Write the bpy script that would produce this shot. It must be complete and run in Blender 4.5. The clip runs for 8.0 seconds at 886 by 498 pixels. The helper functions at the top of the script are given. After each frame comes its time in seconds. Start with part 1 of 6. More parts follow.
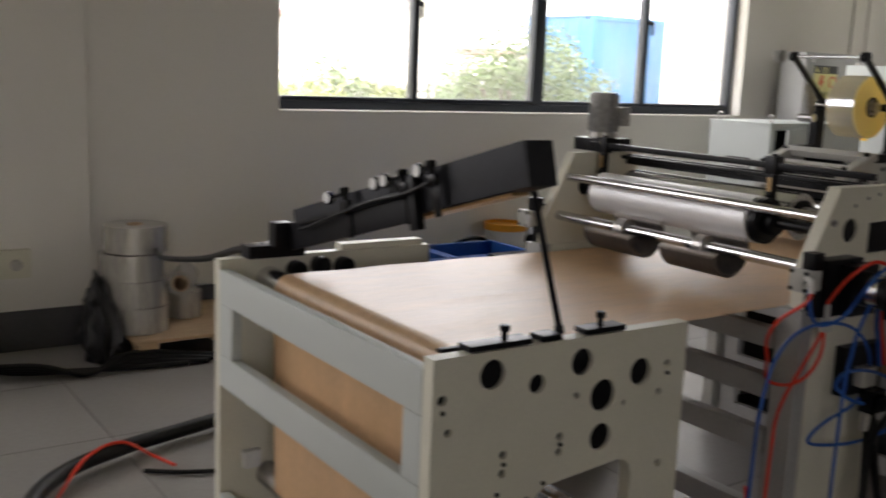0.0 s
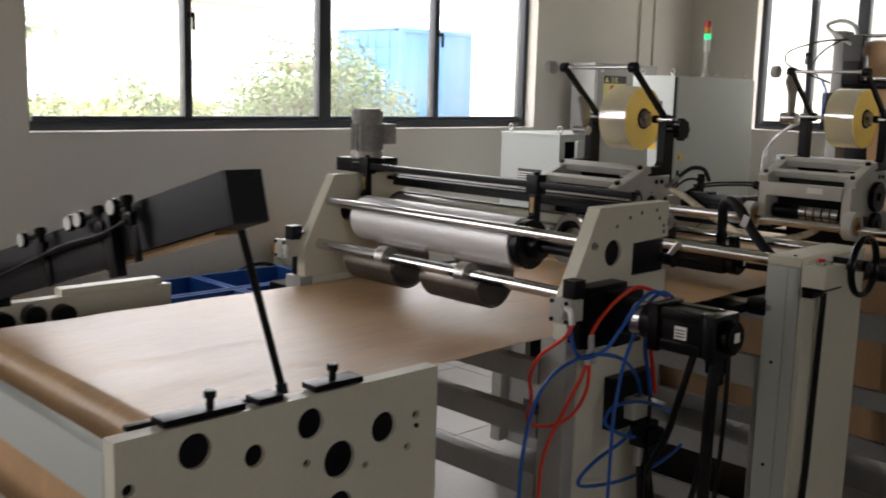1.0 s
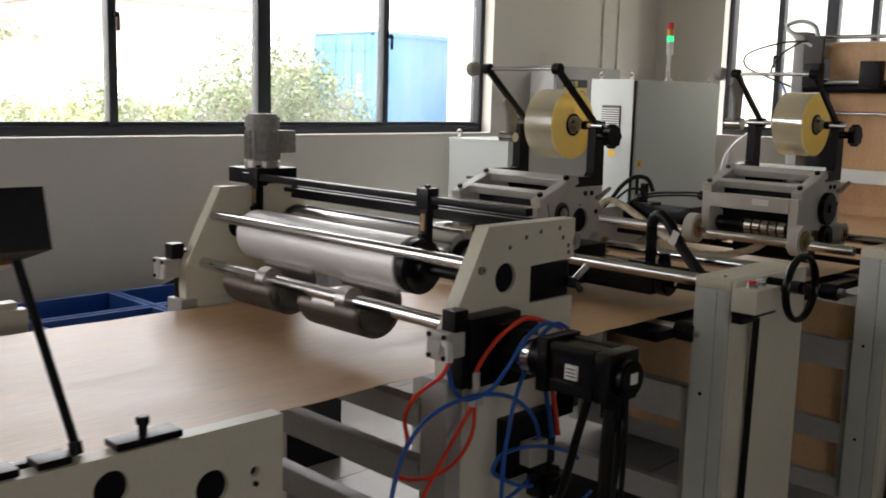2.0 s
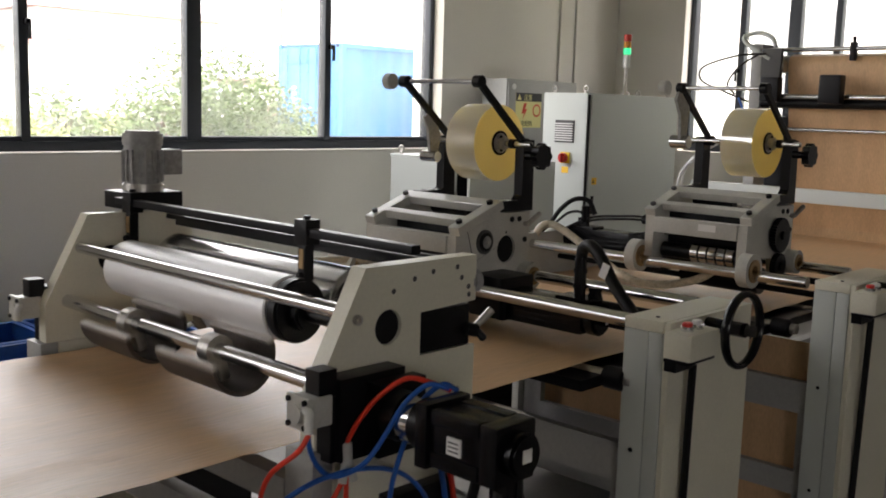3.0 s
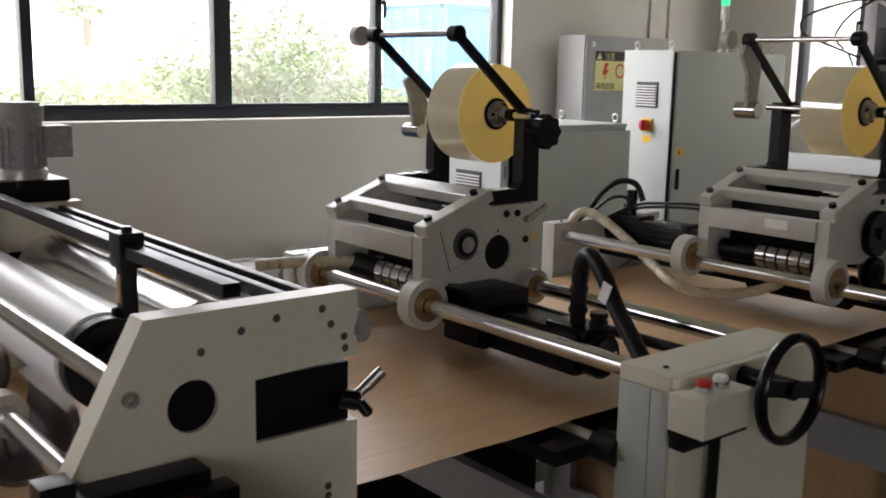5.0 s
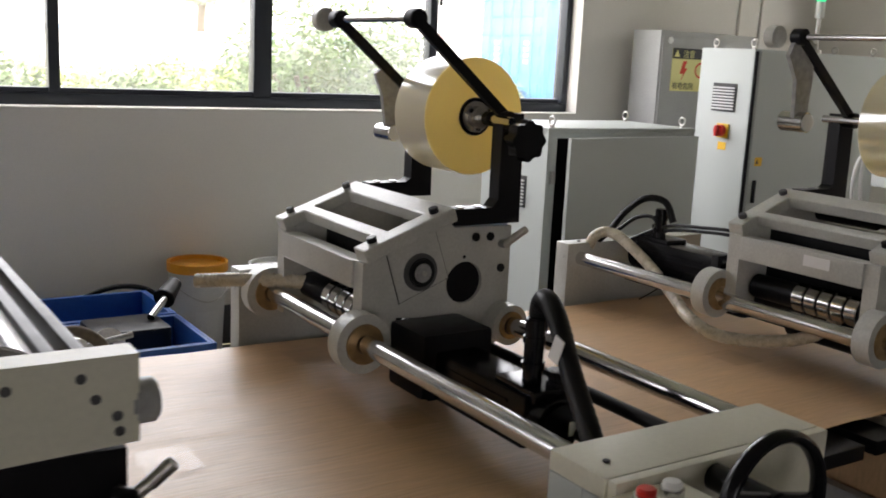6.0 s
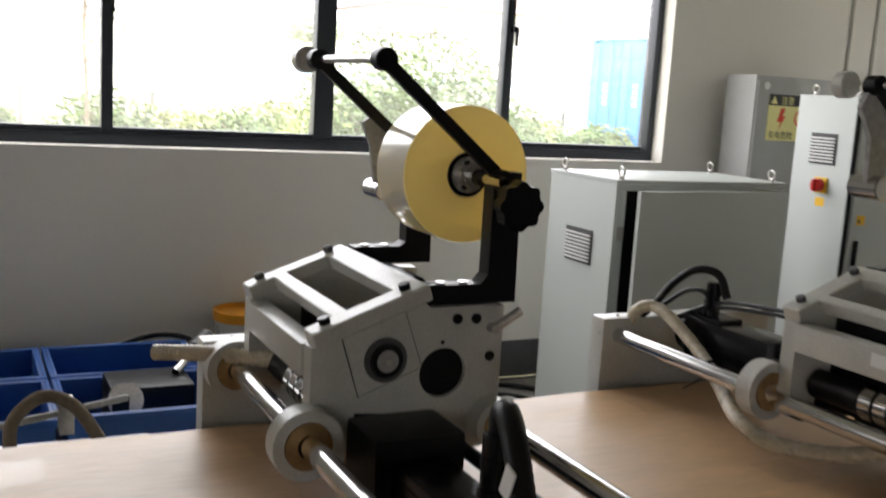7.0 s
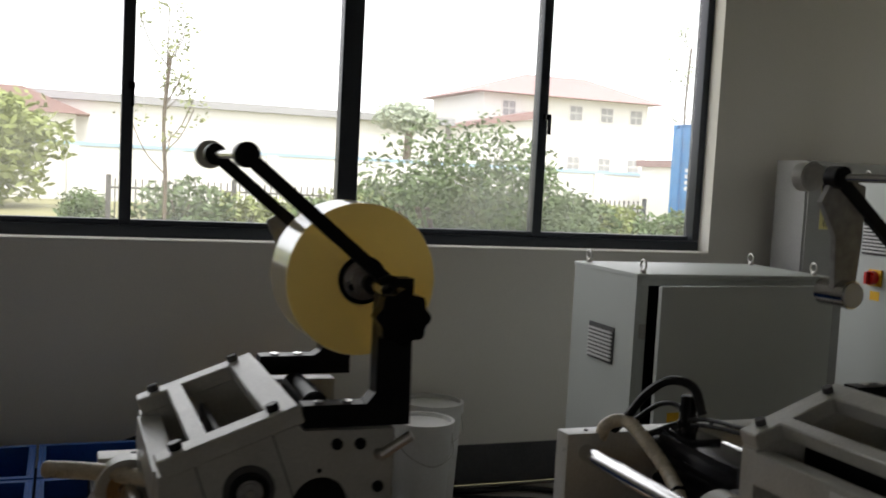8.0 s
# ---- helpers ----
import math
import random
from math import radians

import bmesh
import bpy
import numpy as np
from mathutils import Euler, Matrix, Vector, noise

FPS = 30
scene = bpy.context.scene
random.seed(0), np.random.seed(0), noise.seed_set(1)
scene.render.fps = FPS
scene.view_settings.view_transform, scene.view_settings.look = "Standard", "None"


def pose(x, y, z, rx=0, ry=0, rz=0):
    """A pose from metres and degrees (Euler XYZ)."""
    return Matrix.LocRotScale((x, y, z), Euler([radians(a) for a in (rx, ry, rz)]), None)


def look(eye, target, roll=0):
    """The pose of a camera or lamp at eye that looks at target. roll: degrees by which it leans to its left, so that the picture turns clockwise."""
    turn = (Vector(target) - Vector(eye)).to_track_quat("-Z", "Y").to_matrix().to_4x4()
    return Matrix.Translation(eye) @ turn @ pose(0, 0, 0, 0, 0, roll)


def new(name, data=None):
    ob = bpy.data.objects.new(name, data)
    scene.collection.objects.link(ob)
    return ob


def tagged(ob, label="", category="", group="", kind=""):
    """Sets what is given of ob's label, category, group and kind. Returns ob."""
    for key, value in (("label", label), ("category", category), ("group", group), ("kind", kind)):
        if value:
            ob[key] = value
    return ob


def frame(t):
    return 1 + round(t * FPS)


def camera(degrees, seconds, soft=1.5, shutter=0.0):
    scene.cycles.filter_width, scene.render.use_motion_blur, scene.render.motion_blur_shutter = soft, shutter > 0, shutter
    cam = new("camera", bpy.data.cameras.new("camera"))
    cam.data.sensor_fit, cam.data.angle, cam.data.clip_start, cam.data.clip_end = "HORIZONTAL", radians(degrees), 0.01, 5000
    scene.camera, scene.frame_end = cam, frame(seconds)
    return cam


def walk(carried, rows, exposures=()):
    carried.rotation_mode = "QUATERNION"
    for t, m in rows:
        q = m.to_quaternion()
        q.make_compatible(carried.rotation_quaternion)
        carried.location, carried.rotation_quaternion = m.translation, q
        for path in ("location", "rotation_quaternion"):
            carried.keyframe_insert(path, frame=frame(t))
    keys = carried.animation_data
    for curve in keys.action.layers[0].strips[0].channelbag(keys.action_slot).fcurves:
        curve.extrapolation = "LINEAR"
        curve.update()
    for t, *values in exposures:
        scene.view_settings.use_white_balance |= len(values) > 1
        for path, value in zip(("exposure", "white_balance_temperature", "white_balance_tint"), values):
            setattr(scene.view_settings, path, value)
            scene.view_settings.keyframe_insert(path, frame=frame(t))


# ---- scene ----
# ---- camera ----
cam = camera(48.2, 8.0, soft=1.8, shutter=0.4)
PATH = [
    (0, (0.331, 0.558, 1.529), (1.443, 2.183, 1.178), 2.3),
    (0.5, (0.52, 0.614, 1.533), (1.822, 2.09, 1.179), 1.9),
    (1, (0.731, 0.672, 1.546), (2.113, 2.082, 1.231), 1.5),
    (1.2, (0.807, 0.693, 1.541), (2.21, 2.082, 1.223), 1.0),
    (2.3, (1.298, 0.717, 1.551), (2.702, 2.11, 1.252), 1.8),
    (2.5, (1.378, 0.741, 1.546), (2.812, 2.102, 1.245), 1.6),
    (3, (1.576, 0.819, 1.563), (3.013, 2.182, 1.284), 1.7),
    (3.5, (1.757, 0.852, 1.566), (3.169, 2.24, 1.283), 1.3),
    (4, (1.994, 0.845, 1.572), (3.298, 2.334, 1.285), 2.2),
    (4.2, (2.077, 0.857, 1.573), (3.38, 2.344, 1.272), 2.0),
    (5.3, (2.526, 1.152, 1.567), (3.75, 2.69, 1.198), 0.8),
    (5.5, (2.627, 1.183, 1.558), (3.831, 2.74, 1.201), 0.7),
    (6, (2.905, 1.21, 1.581), (3.986, 2.85, 1.201), 2.8),
    (6.5, (3.098, 1.272, 1.585), (4.12, 2.946, 1.195), 3.4),
    (7, (3.3, 1.383, 1.606), (4.189, 3.147, 1.293), 3.5),
    (7.5, (3.47, 1.438, 1.622), (4.26, 3.264, 1.415), 1.8),
    (8, (3.696, 1.426, 1.642), (4.413, 3.287, 1.489), 3.0),
]
EXPOSURES = [(0.0, 1.62, 6600, 20), (3.0, 1.68, 6650, 19), (5.5, 1.92, 6450, 20), (6.9, 1.8, 6500, 18), (7.5, 1.15, 6500, 17), (8.0, 0.3, 6500, 16)]
walk(cam, [(t, look(eye, target, roll)) for t, eye, target, roll in PATH], EXPOSURES)

# ---- world and light: overcast daylight through the windows ----
world = bpy.data.worlds.new("sky")
scene.world = world
world.use_nodes = True
sky = world.node_tree.nodes.new("ShaderNodeTexSky")
sky.sky_type, sky.sun_disc = "NISHITA", False
sky.sun_elevation, sky.sun_rotation = radians(50), radians(200)
sky.dust_density, sky.ozone_density, sky.air_density = 4.0, 1.0, 1.0
flat = world.node_tree.nodes.new("ShaderNodeMix")
flat.data_type = "RGBA"
flat.inputs[0].default_value = 0.85
flat.inputs[7].default_value = (22.3, 22.2, 22.2, 1)
world.node_tree.links.new(sky.outputs[0], flat.inputs[6])
back = world.node_tree.nodes["Background"]
world.node_tree.links.new(flat.outputs[2], back.inputs[0])
back.inputs[1].default_value = 0.12
sun = new("sun", bpy.data.lights.new("sun", "SUN"))
sun.data.energy, sun.data.angle, sun.data.color = 4.0, radians(15), (1.0, 0.96, 0.9)
sun.matrix_world = look((0, 0, 30), (-4, 14, 0))


def window_opening(name, m, wide, high):
    """Marks a window's opening, through which the sky's light is gathered."""
    lamp = new(name, bpy.data.lights.new(name, "AREA"))
    lamp.data.shape, lamp.data.size, lamp.data.size_y = "RECTANGLE", wide, high
    lamp.data.cycles.is_portal = True
    lamp.matrix_world = m


# ---- materials ----
MATS = {}


def material(name, color, rough=0.5, metal=0.0, vary=0.12, scale=6.0, bump=0.0, fine=60.0, stretch=(1, 1, 1), glow=0.0, random_tone=0.0, coat=0.0, shine=0.5):
    """A surface with a stain scale and a grain scale of variation, in metres."""
    m = bpy.data.materials.new(name)
    m.use_nodes = True
    t = m.node_tree
    p = t.nodes["Principled BSDF"]
    co = t.nodes.new("ShaderNodeTexCoord")
    mp = t.nodes.new("ShaderNodeMapping")
    mp.inputs["Scale"].default_value = stretch
    t.links.new(co.outputs["Object"], mp.inputs["Vector"])
    big = t.nodes.new("ShaderNodeTexNoise")
    big.inputs["Scale"].default_value, big.inputs["Detail"].default_value = scale, 6.0
    small = t.nodes.new("ShaderNodeTexNoise")
    small.inputs["Scale"].default_value, small.inputs["Detail"].default_value = fine, 4.0
    t.links.new(mp.outputs[0], big.inputs["Vector"])
    t.links.new(mp.outputs[0], small.inputs["Vector"])
    add = t.nodes.new("ShaderNodeMath")
    add.operation = "ADD"
    t.links.new(big.outputs[0], add.inputs[0])
    t.links.new(small.outputs[0], add.inputs[1])
    ramp = t.nodes.new("ShaderNodeMapRange")
    ramp.inputs[1].default_value, ramp.inputs[2].default_value = 0.6, 1.4
    ramp.inputs[3].default_value, ramp.inputs[4].default_value = 1 - vary, 1 + vary
    t.links.new(add.outputs[0], ramp.inputs[0])
    mul = t.nodes.new("ShaderNodeVectorMath")
    mul.operation = "SCALE"
    mul.inputs[0].default_value = color
    t.links.new(ramp.outputs[0], mul.inputs["Scale"])
    tone = mul.outputs[0]
    if random_tone:
        info = t.nodes.new("ShaderNodeObjectInfo")
        rr = t.nodes.new("ShaderNodeMapRange")
        rr.inputs[3].default_value, rr.inputs[4].default_value = 1 - random_tone, 1 + random_tone
        t.links.new(info.outputs["Random"], rr.inputs[0])
        again = t.nodes.new("ShaderNodeVectorMath")
        again.operation = "SCALE"
        t.links.new(tone, again.inputs[0])
        t.links.new(rr.outputs[0], again.inputs["Scale"])
        tone = again.outputs[0]
    t.links.new(tone, p.inputs["Base Color"])
    rg = t.nodes.new("ShaderNodeMapRange")
    rg.inputs[3].default_value, rg.inputs[4].default_value = max(rough - 0.1, 0.03), min(rough + 0.1, 1)
    t.links.new(big.outputs[0], rg.inputs[0])
    t.links.new(rg.outputs[0], p.inputs["Roughness"])
    p.inputs["Metallic"].default_value = metal
    p.inputs["Specular IOR Level"].default_value = shine
    p.inputs["Coat Weight"].default_value = coat
    if bump:
        b = t.nodes.new("ShaderNodeBump")
        b.inputs["Strength"].default_value, b.inputs["Distance"].default_value = bump, 0.004
        t.links.new(add.outputs[0], b.inputs["Height"])
        t.links.new(b.outputs[0], p.inputs["Normal"])
    if glow:
        p.inputs["Emission Color"].default_value = (*color, 1)
        p.inputs["Emission Strength"].default_value = glow
    MATS[name] = m
    return m


def glass_material(name, color=(1, 1, 1), clear=0.92, rough=0.02, veil=0.0):
    """A clear pane; the last argument mixes in a pale veil for outdoor glare."""
    m = bpy.data.materials.new(name)
    m.use_nodes = True
    t = m.node_tree
    t.nodes.remove(t.nodes["Principled BSDF"])
    a, g, mix = t.nodes.new("ShaderNodeBsdfTransparent"), t.nodes.new("ShaderNodeBsdfGlossy"), t.nodes.new("ShaderNodeMixShader")
    a.inputs[0].default_value = (*color, 1)
    g.inputs["Roughness"].default_value = rough
    mix.inputs[0].default_value = 1 - clear
    t.links.new(a.outputs[0], mix.inputs[1])
    t.links.new(g.outputs[0], mix.inputs[2])
    last = mix.outputs[0]
    if veil:
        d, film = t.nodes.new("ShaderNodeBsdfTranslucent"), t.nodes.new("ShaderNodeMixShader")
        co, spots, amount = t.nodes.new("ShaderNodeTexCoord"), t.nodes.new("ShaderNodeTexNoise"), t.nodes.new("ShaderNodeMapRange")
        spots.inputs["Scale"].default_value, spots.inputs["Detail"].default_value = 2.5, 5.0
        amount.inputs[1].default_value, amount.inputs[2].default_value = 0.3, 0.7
        amount.inputs[3].default_value, amount.inputs[4].default_value = veil * 0.6, veil * 1.4
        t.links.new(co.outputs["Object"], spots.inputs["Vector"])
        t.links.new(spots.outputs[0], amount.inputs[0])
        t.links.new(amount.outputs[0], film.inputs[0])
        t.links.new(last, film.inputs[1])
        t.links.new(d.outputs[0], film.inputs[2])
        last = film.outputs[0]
    t.links.new(last, t.nodes["Material Output"].inputs[0])
    return m


WALL = material("wall_paint", (0.75, 0.725, 0.67), 0.85, vary=0.05, scale=1.2, bump=0.05, fine=180)
DADO = material("dark_skirting_paint", (0.07, 0.07, 0.075), 0.6, vary=0.25, scale=4)
CEIL = material("ceiling_paint", (0.45, 0.45, 0.44), 0.9, vary=0.04, scale=1)
TILE = material("floor_tile", (0.25, 0.238, 0.222), 0.33, vary=0.11, scale=2, fine=40, bump=0.015, random_tone=0.05)
JOINT = material("tile_joint", (0.05, 0.048, 0.045), 0.9)
ALU = material("dark_window_aluminium", (0.030, 0.036, 0.046), 0.42, 0.3, vary=0.1)
CREAM = material("cream_machine_paint", (0.69, 0.67, 0.55), 0.42, vary=0.06, scale=5, fine=120, bump=0.03)
GREY = material("grey_cast_paint", (0.48, 0.48, 0.44), 0.32, vary=0.14, scale=14, fine=160, bump=0.12)
FRAME = material("grey_frame_paint", (0.36, 0.36, 0.345), 0.42, vary=0.12, scale=6, fine=90, bump=0.03)
CAB = material("cabinet_powder_coat", (0.52, 0.555, 0.525), 0.5, vary=0.03, scale=2, fine=300, bump=0.06)
STEEL = material("polished_steel", (0.62, 0.62, 0.62), 0.16, 1.0, vary=0.18, scale=9, fine=80, stretch=(1, 0.15, 1))
WORN = material("worn_steel", (0.48, 0.46, 0.43), 0.38, 1.0, vary=0.25, scale=18, fine=90, bump=0.05)
CHROME = material("roller_chrome", (0.78, 0.78, 0.78), 0.42, 0.35, vary=0.06, scale=5, stretch=(1, 0.2, 1))
MIRROR = material("bright_chrome_roller", (0.80, 0.80, 0.80), 0.2, 1.0, vary=0.06, scale=5, stretch=(1, 0.2, 1))
BLACK = material("black_oxide", (0.004, 0.004, 0.005), 0.36, vary=0.3, scale=20, bump=0.03, shine=0.22)
BLACKP = material("black_plastic", (0.004, 0.004, 0.005), 0.22, vary=0.25, scale=20, shine=0.25)
RUBBER = material("black_rubber", (0.006, 0.006, 0.006), 0.45, vary=0.2, scale=30, shine=0.25)
DARKA = material("dark_anodised_beam", (0.016, 0.017, 0.021), 0.55, vary=0.25, scale=10, bump=0.03, shine=0.25)
# near-black that puts the shade of recesses into the colour
DARKIN = material("shaded_dark_inside", (0.012, 0.011, 0.010), 0.9, vary=0.4, scale=20, shine=0.1)
PAD = material("dark_worn_pad", (0.06, 0.05, 0.043), 0.5, 0.1, vary=0.35, scale=14, fine=80, bump=0.1)
GRILLE = material("grey_vent_plastic", (0.07, 0.07, 0.07), 0.7)
# tone bands along the run also paint in the shading of wrinkles
PAPER = material("brown_kraft_paper", (0.60, 0.385, 0.208), 0.40, vary=0.17, scale=4.0, fine=45, stretch=(0.3, 3.0, 1), bump=0.3)
FILM = material("wound_clear_film", (0.80, 0.83, 0.86), 0.10, 0.72, vary=0.10, scale=7, fine=30, stretch=(6, 0.3, 6))
FILMEND = material("yellow_roll_end", (0.97, 0.89, 0.53), 0.5, vary=0.05, scale=10, fine=150)
def let_light_through(m, share, color):
    """Wound film passes some of the light that falls on it."""
    t = m.node_tree
    tr, mix = t.nodes.new("ShaderNodeBsdfTranslucent"), t.nodes.new("ShaderNodeMixShader")
    tr.inputs[0].default_value = (*color, 1)
    mix.inputs[0].default_value = share
    t.links.new(t.nodes["Principled BSDF"].outputs[0], mix.inputs[1])
    t.links.new(tr.outputs[0], mix.inputs[2])
    t.links.new(mix.outputs[0], t.nodes["Material Output"].inputs[0])


let_light_through(FILM, 0.42, (1.0, 0.99, 0.95))
let_light_through(FILMEND, 0.82, (1.0, 0.89, 0.56))
BRASS = material("brass", (0.36, 0.235, 0.11), 0.4, 0.6, vary=0.25, scale=30)
REDT = material("red_air_tube", (0.72, 0.045, 0.02), 0.35, vary=0.08)
BLUET = material("blue_air_tube", (0.015, 0.10, 0.42), 0.35, vary=0.08)
HOSE = material("beige_braided_hose", (0.54, 0.48, 0.36), 0.28, vary=0.25, scale=40, fine=250, bump=0.4)
WHITEP = material("white_plastic", (0.70, 0.70, 0.68), 0.45, vary=0.06)
ORANGE = material("orange_plastic", (0.80, 0.34, 0.02), 0.4, vary=0.08)
BLUEC = material("blue_crate_plastic", (0.010, 0.075, 0.29), 0.4, vary=0.2)
WOOD = material("pallet_wood", (0.42, 0.29, 0.17), 0.75, vary=0.3, scale=8, fine=60, stretch=(1, 6, 6), bump=0.2)
BAG = material("black_bag_plastic", (0.007, 0.007, 0.008), 0.4, vary=0.3, scale=12, bump=0.5)
YELLOW = material("yellow_sticker", (0.85, 0.50, 0.02), 0.5, vary=0.05)
SIGNY = material("pale_yellow_sign", (0.78, 0.72, 0.30), 0.5, vary=0.04)
SIGNK = material("sign_black", (0.02, 0.02, 0.02), 0.5)
SIGNR = material("sign_red", (0.65, 0.05, 0.02), 0.5)
RED = material("red_plastic", (0.60, 0.02, 0.015), 0.3)
MOTORG = material("grey_motor_paint", (0.30, 0.30, 0.29), 0.45, vary=0.25, scale=30, bump=0.08)
GREENLIT = material("green_lamp_lit", (0.01, 0.42, 0.16), 0.3, glow=0.7)
REDLAMP = material("red_lamp_dome", (0.55, 0.03, 0.02), 0.3)
AMBER = material("amber_lamp_dome", (0.70, 0.26, 0.02), 0.3)
LABEL = material("white_label", (0.74, 0.74, 0.72), 0.5, vary=0.04)
# panes carry a faint white veil in place of haze outdoors
GLASS = glass_material("window_glass", (0.96, 0.98, 0.97), 0.95, veil=0.06)
PATCH = glass_material("clear_film_patch", (0.98, 0.97, 0.96), 0.94, 0.3)
# upright streaks in the colour stand in for highlights on the wrap
WRAP = material("stretch_wrapped_roll", (0.46, 0.44, 0.40), 0.2, 0.6, vary=0.4, scale=5, fine=40, stretch=(6, 6, 0.5), bump=0.1)
COPING = material("pale_blue_coping", (0.35, 0.5, 0.65), 0.8, vary=0.1, scale=0.8)
GRASS = material("grass", (0.22, 0.21, 0.10), 0.9, vary=0.35, scale=0.6, fine=12, bump=0.3)
LEAF = material("leaves", (0.105, 0.165, 0.05), 0.55, vary=0.4, scale=3, random_tone=0.2)
LEAFY = material("yellow_green_leaves", (0.22, 0.26, 0.075), 0.6, vary=0.4, scale=3, random_tone=0.2)
BARK = material("bark", (0.14, 0.11, 0.08), 0.9, vary=0.3, scale=10)
IRON = material("dark_iron", (0.10, 0.095, 0.09), 0.6)
# leaf green paled, with the haze of distance put into the colour
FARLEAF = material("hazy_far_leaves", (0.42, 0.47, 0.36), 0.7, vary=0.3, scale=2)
STUCCO = material("white_stucco", (0.75, 0.74, 0.72), 0.9, vary=0.06, scale=0.5)
ROOF = material("red_roof_tiles", (0.31, 0.20, 0.19), 0.8, vary=0.2, scale=1.5)
CONT = material("blue_container_paint", (0.035, 0.22, 0.50), 0.5, vary=0.12, scale=1.5)
SLATE = material("grey_roof_sheet", (0.33, 0.33, 0.34), 0.7, vary=0.1)

# ---- mesh helpers ----
BASE = {}
SHIFT = Vector((0, 0, 0))


def stands_at(dx, dy, dz):
    """How far the things built next stand from where they are drawn."""
    SHIFT.x, SHIFT.y, SHIFT.z = dx, dy, dz


def thing(name, at, label, category, group="", kind=""):
    """An Empty at the thing's base; its parts are modelled in world metres."""
    ob = new(name)
    ob.location = Vector(at) + SHIFT
    BASE[ob.name] = Vector(at)
    return tagged(ob, label, category, group, kind)


def smooth(bm, angle=35):
    bm.normal_update()
    for f in bm.faces:
        f.smooth = True
    for e in bm.edges:
        if len(e.link_faces) != 2 or e.calc_face_angle(0) > radians(angle):
            e.smooth = False


def part(name, bm, mat, parent=None, label="", origin=None):
    """Link a bmesh, modelled in world metres, as one mesh under a thing or a part."""
    at = Vector(origin) if origin is not None else (BASE[parent.name] if parent else Vector((0, 0, 0)))
    smooth(bm)
    bm.transform(Matrix.Translation(-at))
    me = bpy.data.meshes.new(name)
    bm.to_mesh(me)
    bm.free()
    me.materials.append(mat)
    ob = new(name, me)
    ob.parent = parent
    ob.location = at - BASE[parent.name] if parent else at + SHIFT
    BASE[ob.name] = at
    if label:
        ob["label"] = label
    return ob


def mesh_thing(name, bm, mat, label, category, at=(0, 0, 0), group="", kind=""):
    return tagged(part(name, bm, mat, None, "", at), label, category, group, kind)


def box(bm, x0, x1, y0, y1, z0, z1, bevel=0.0, m=None):
    """Add a box, its edges rounded by bevel; m turns it, about the world's origin."""
    b = bmesh.new()
    bmesh.ops.create_cube(b, size=1, matrix=Matrix.Translation(((x0 + x1) / 2, (y0 + y1) / 2, (z0 + z1) / 2)) @ Matrix.Diagonal((x1 - x0, y1 - y0, z1 - z0, 1)))
    if bevel:
        bmesh.ops.bevel(b, geom=list(b.edges), offset=bevel, segments=2, affect="EDGES", profile=0.7)
    return join(bm, b, m)


def join(bm, b, m=None):
    if m is not None:
        b.transform(m)
    me = bpy.data.meshes.new("tmp")
    b.to_mesh(me)
    b.free()
    bm.from_mesh(me)
    bpy.data.meshes.remove(me)
    return bm


def cyl(bm, p, q, r, seg=20, r2=None, bevel=0.0):
    """Add a round bar from p to q."""
    p, q = Vector(p), Vector(q)
    d = q - p
    b = bmesh.new()
    bmesh.ops.create_cone(b, cap_ends=True, segments=seg, radius1=r, radius2=r if r2 is None else r2, depth=d.length)
    if bevel:
        rim = [e for e in b.edges if abs(e.verts[0].co.z - e.verts[1].co.z) < 1e-6]
        bmesh.ops.bevel(b, geom=rim, offset=bevel, segments=2, affect="EDGES")
    return join(bm, b, Matrix.Translation((p + q) / 2) @ d.to_track_quat("Z", "Y").to_matrix().to_4x4())


def ring(bm, p, q, r, hole, seg=32):
    """Add a round bar from p to q with a round hole through it."""
    p, q = Vector(p), Vector(q)
    turn = (q - p).to_track_quat("Z", "Y").to_matrix()
    n = seg
    rows = []
    for rad, end in ((r, p), (r, q), (hole, q), (hole, p)):
        rows.append([bm.verts.new(end + turn @ Vector((rad * math.cos(2 * math.pi * k / n), rad * math.sin(2 * math.pi * k / n), 0))) for k in range(n)])
    for a in range(4):
        b = (a + 1) % 4
        for k in range(n):
            bm.faces.new((rows[a][k], rows[a][(k + 1) % n], rows[b][(k + 1) % n], rows[b][k]))
    return bm


def circle(cx, cz, r, n=24):
    return [(cx + r * math.cos(2 * math.pi * k / n), cz + r * math.sin(2 * math.pi * k / n)) for k in range(n)]


def plate(bm, outline, holes, d0, d1, axis="y"):
    """Add a plate cut to an outline, with holes through it; it lies across the axis from d0 to d1."""
    b = bmesh.new()
    edges = []

    def at(u, v):
        return (u, d0, v) if axis == "y" else ((d0, u, v) if axis == "x" else (u, v, d0))
    for loop in [outline, *holes]:
        vs = [b.verts.new(at(u, v)) for u, v in loop]
        edges += [b.edges.new((vs[k], vs[(k + 1) % len(vs)])) for k in range(len(vs))]
    bmesh.ops.triangle_fill(b, edges=edges, use_beauty=True, use_dissolve=False)
    up = bmesh.ops.extrude_face_region(b, geom=list(b.faces))
    step = {"y": (0, d1 - d0, 0), "x": (d1 - d0, 0, 0), "z": (0, 0, d1 - d0)}[axis]
    bmesh.ops.translate(b, verts=[v for v in up["geom"] if isinstance(v, bmesh.types.BMVert)], vec=step)
    bmesh.ops.recalc_face_normals(b, faces=list(b.faces))
    return join(bm, b)


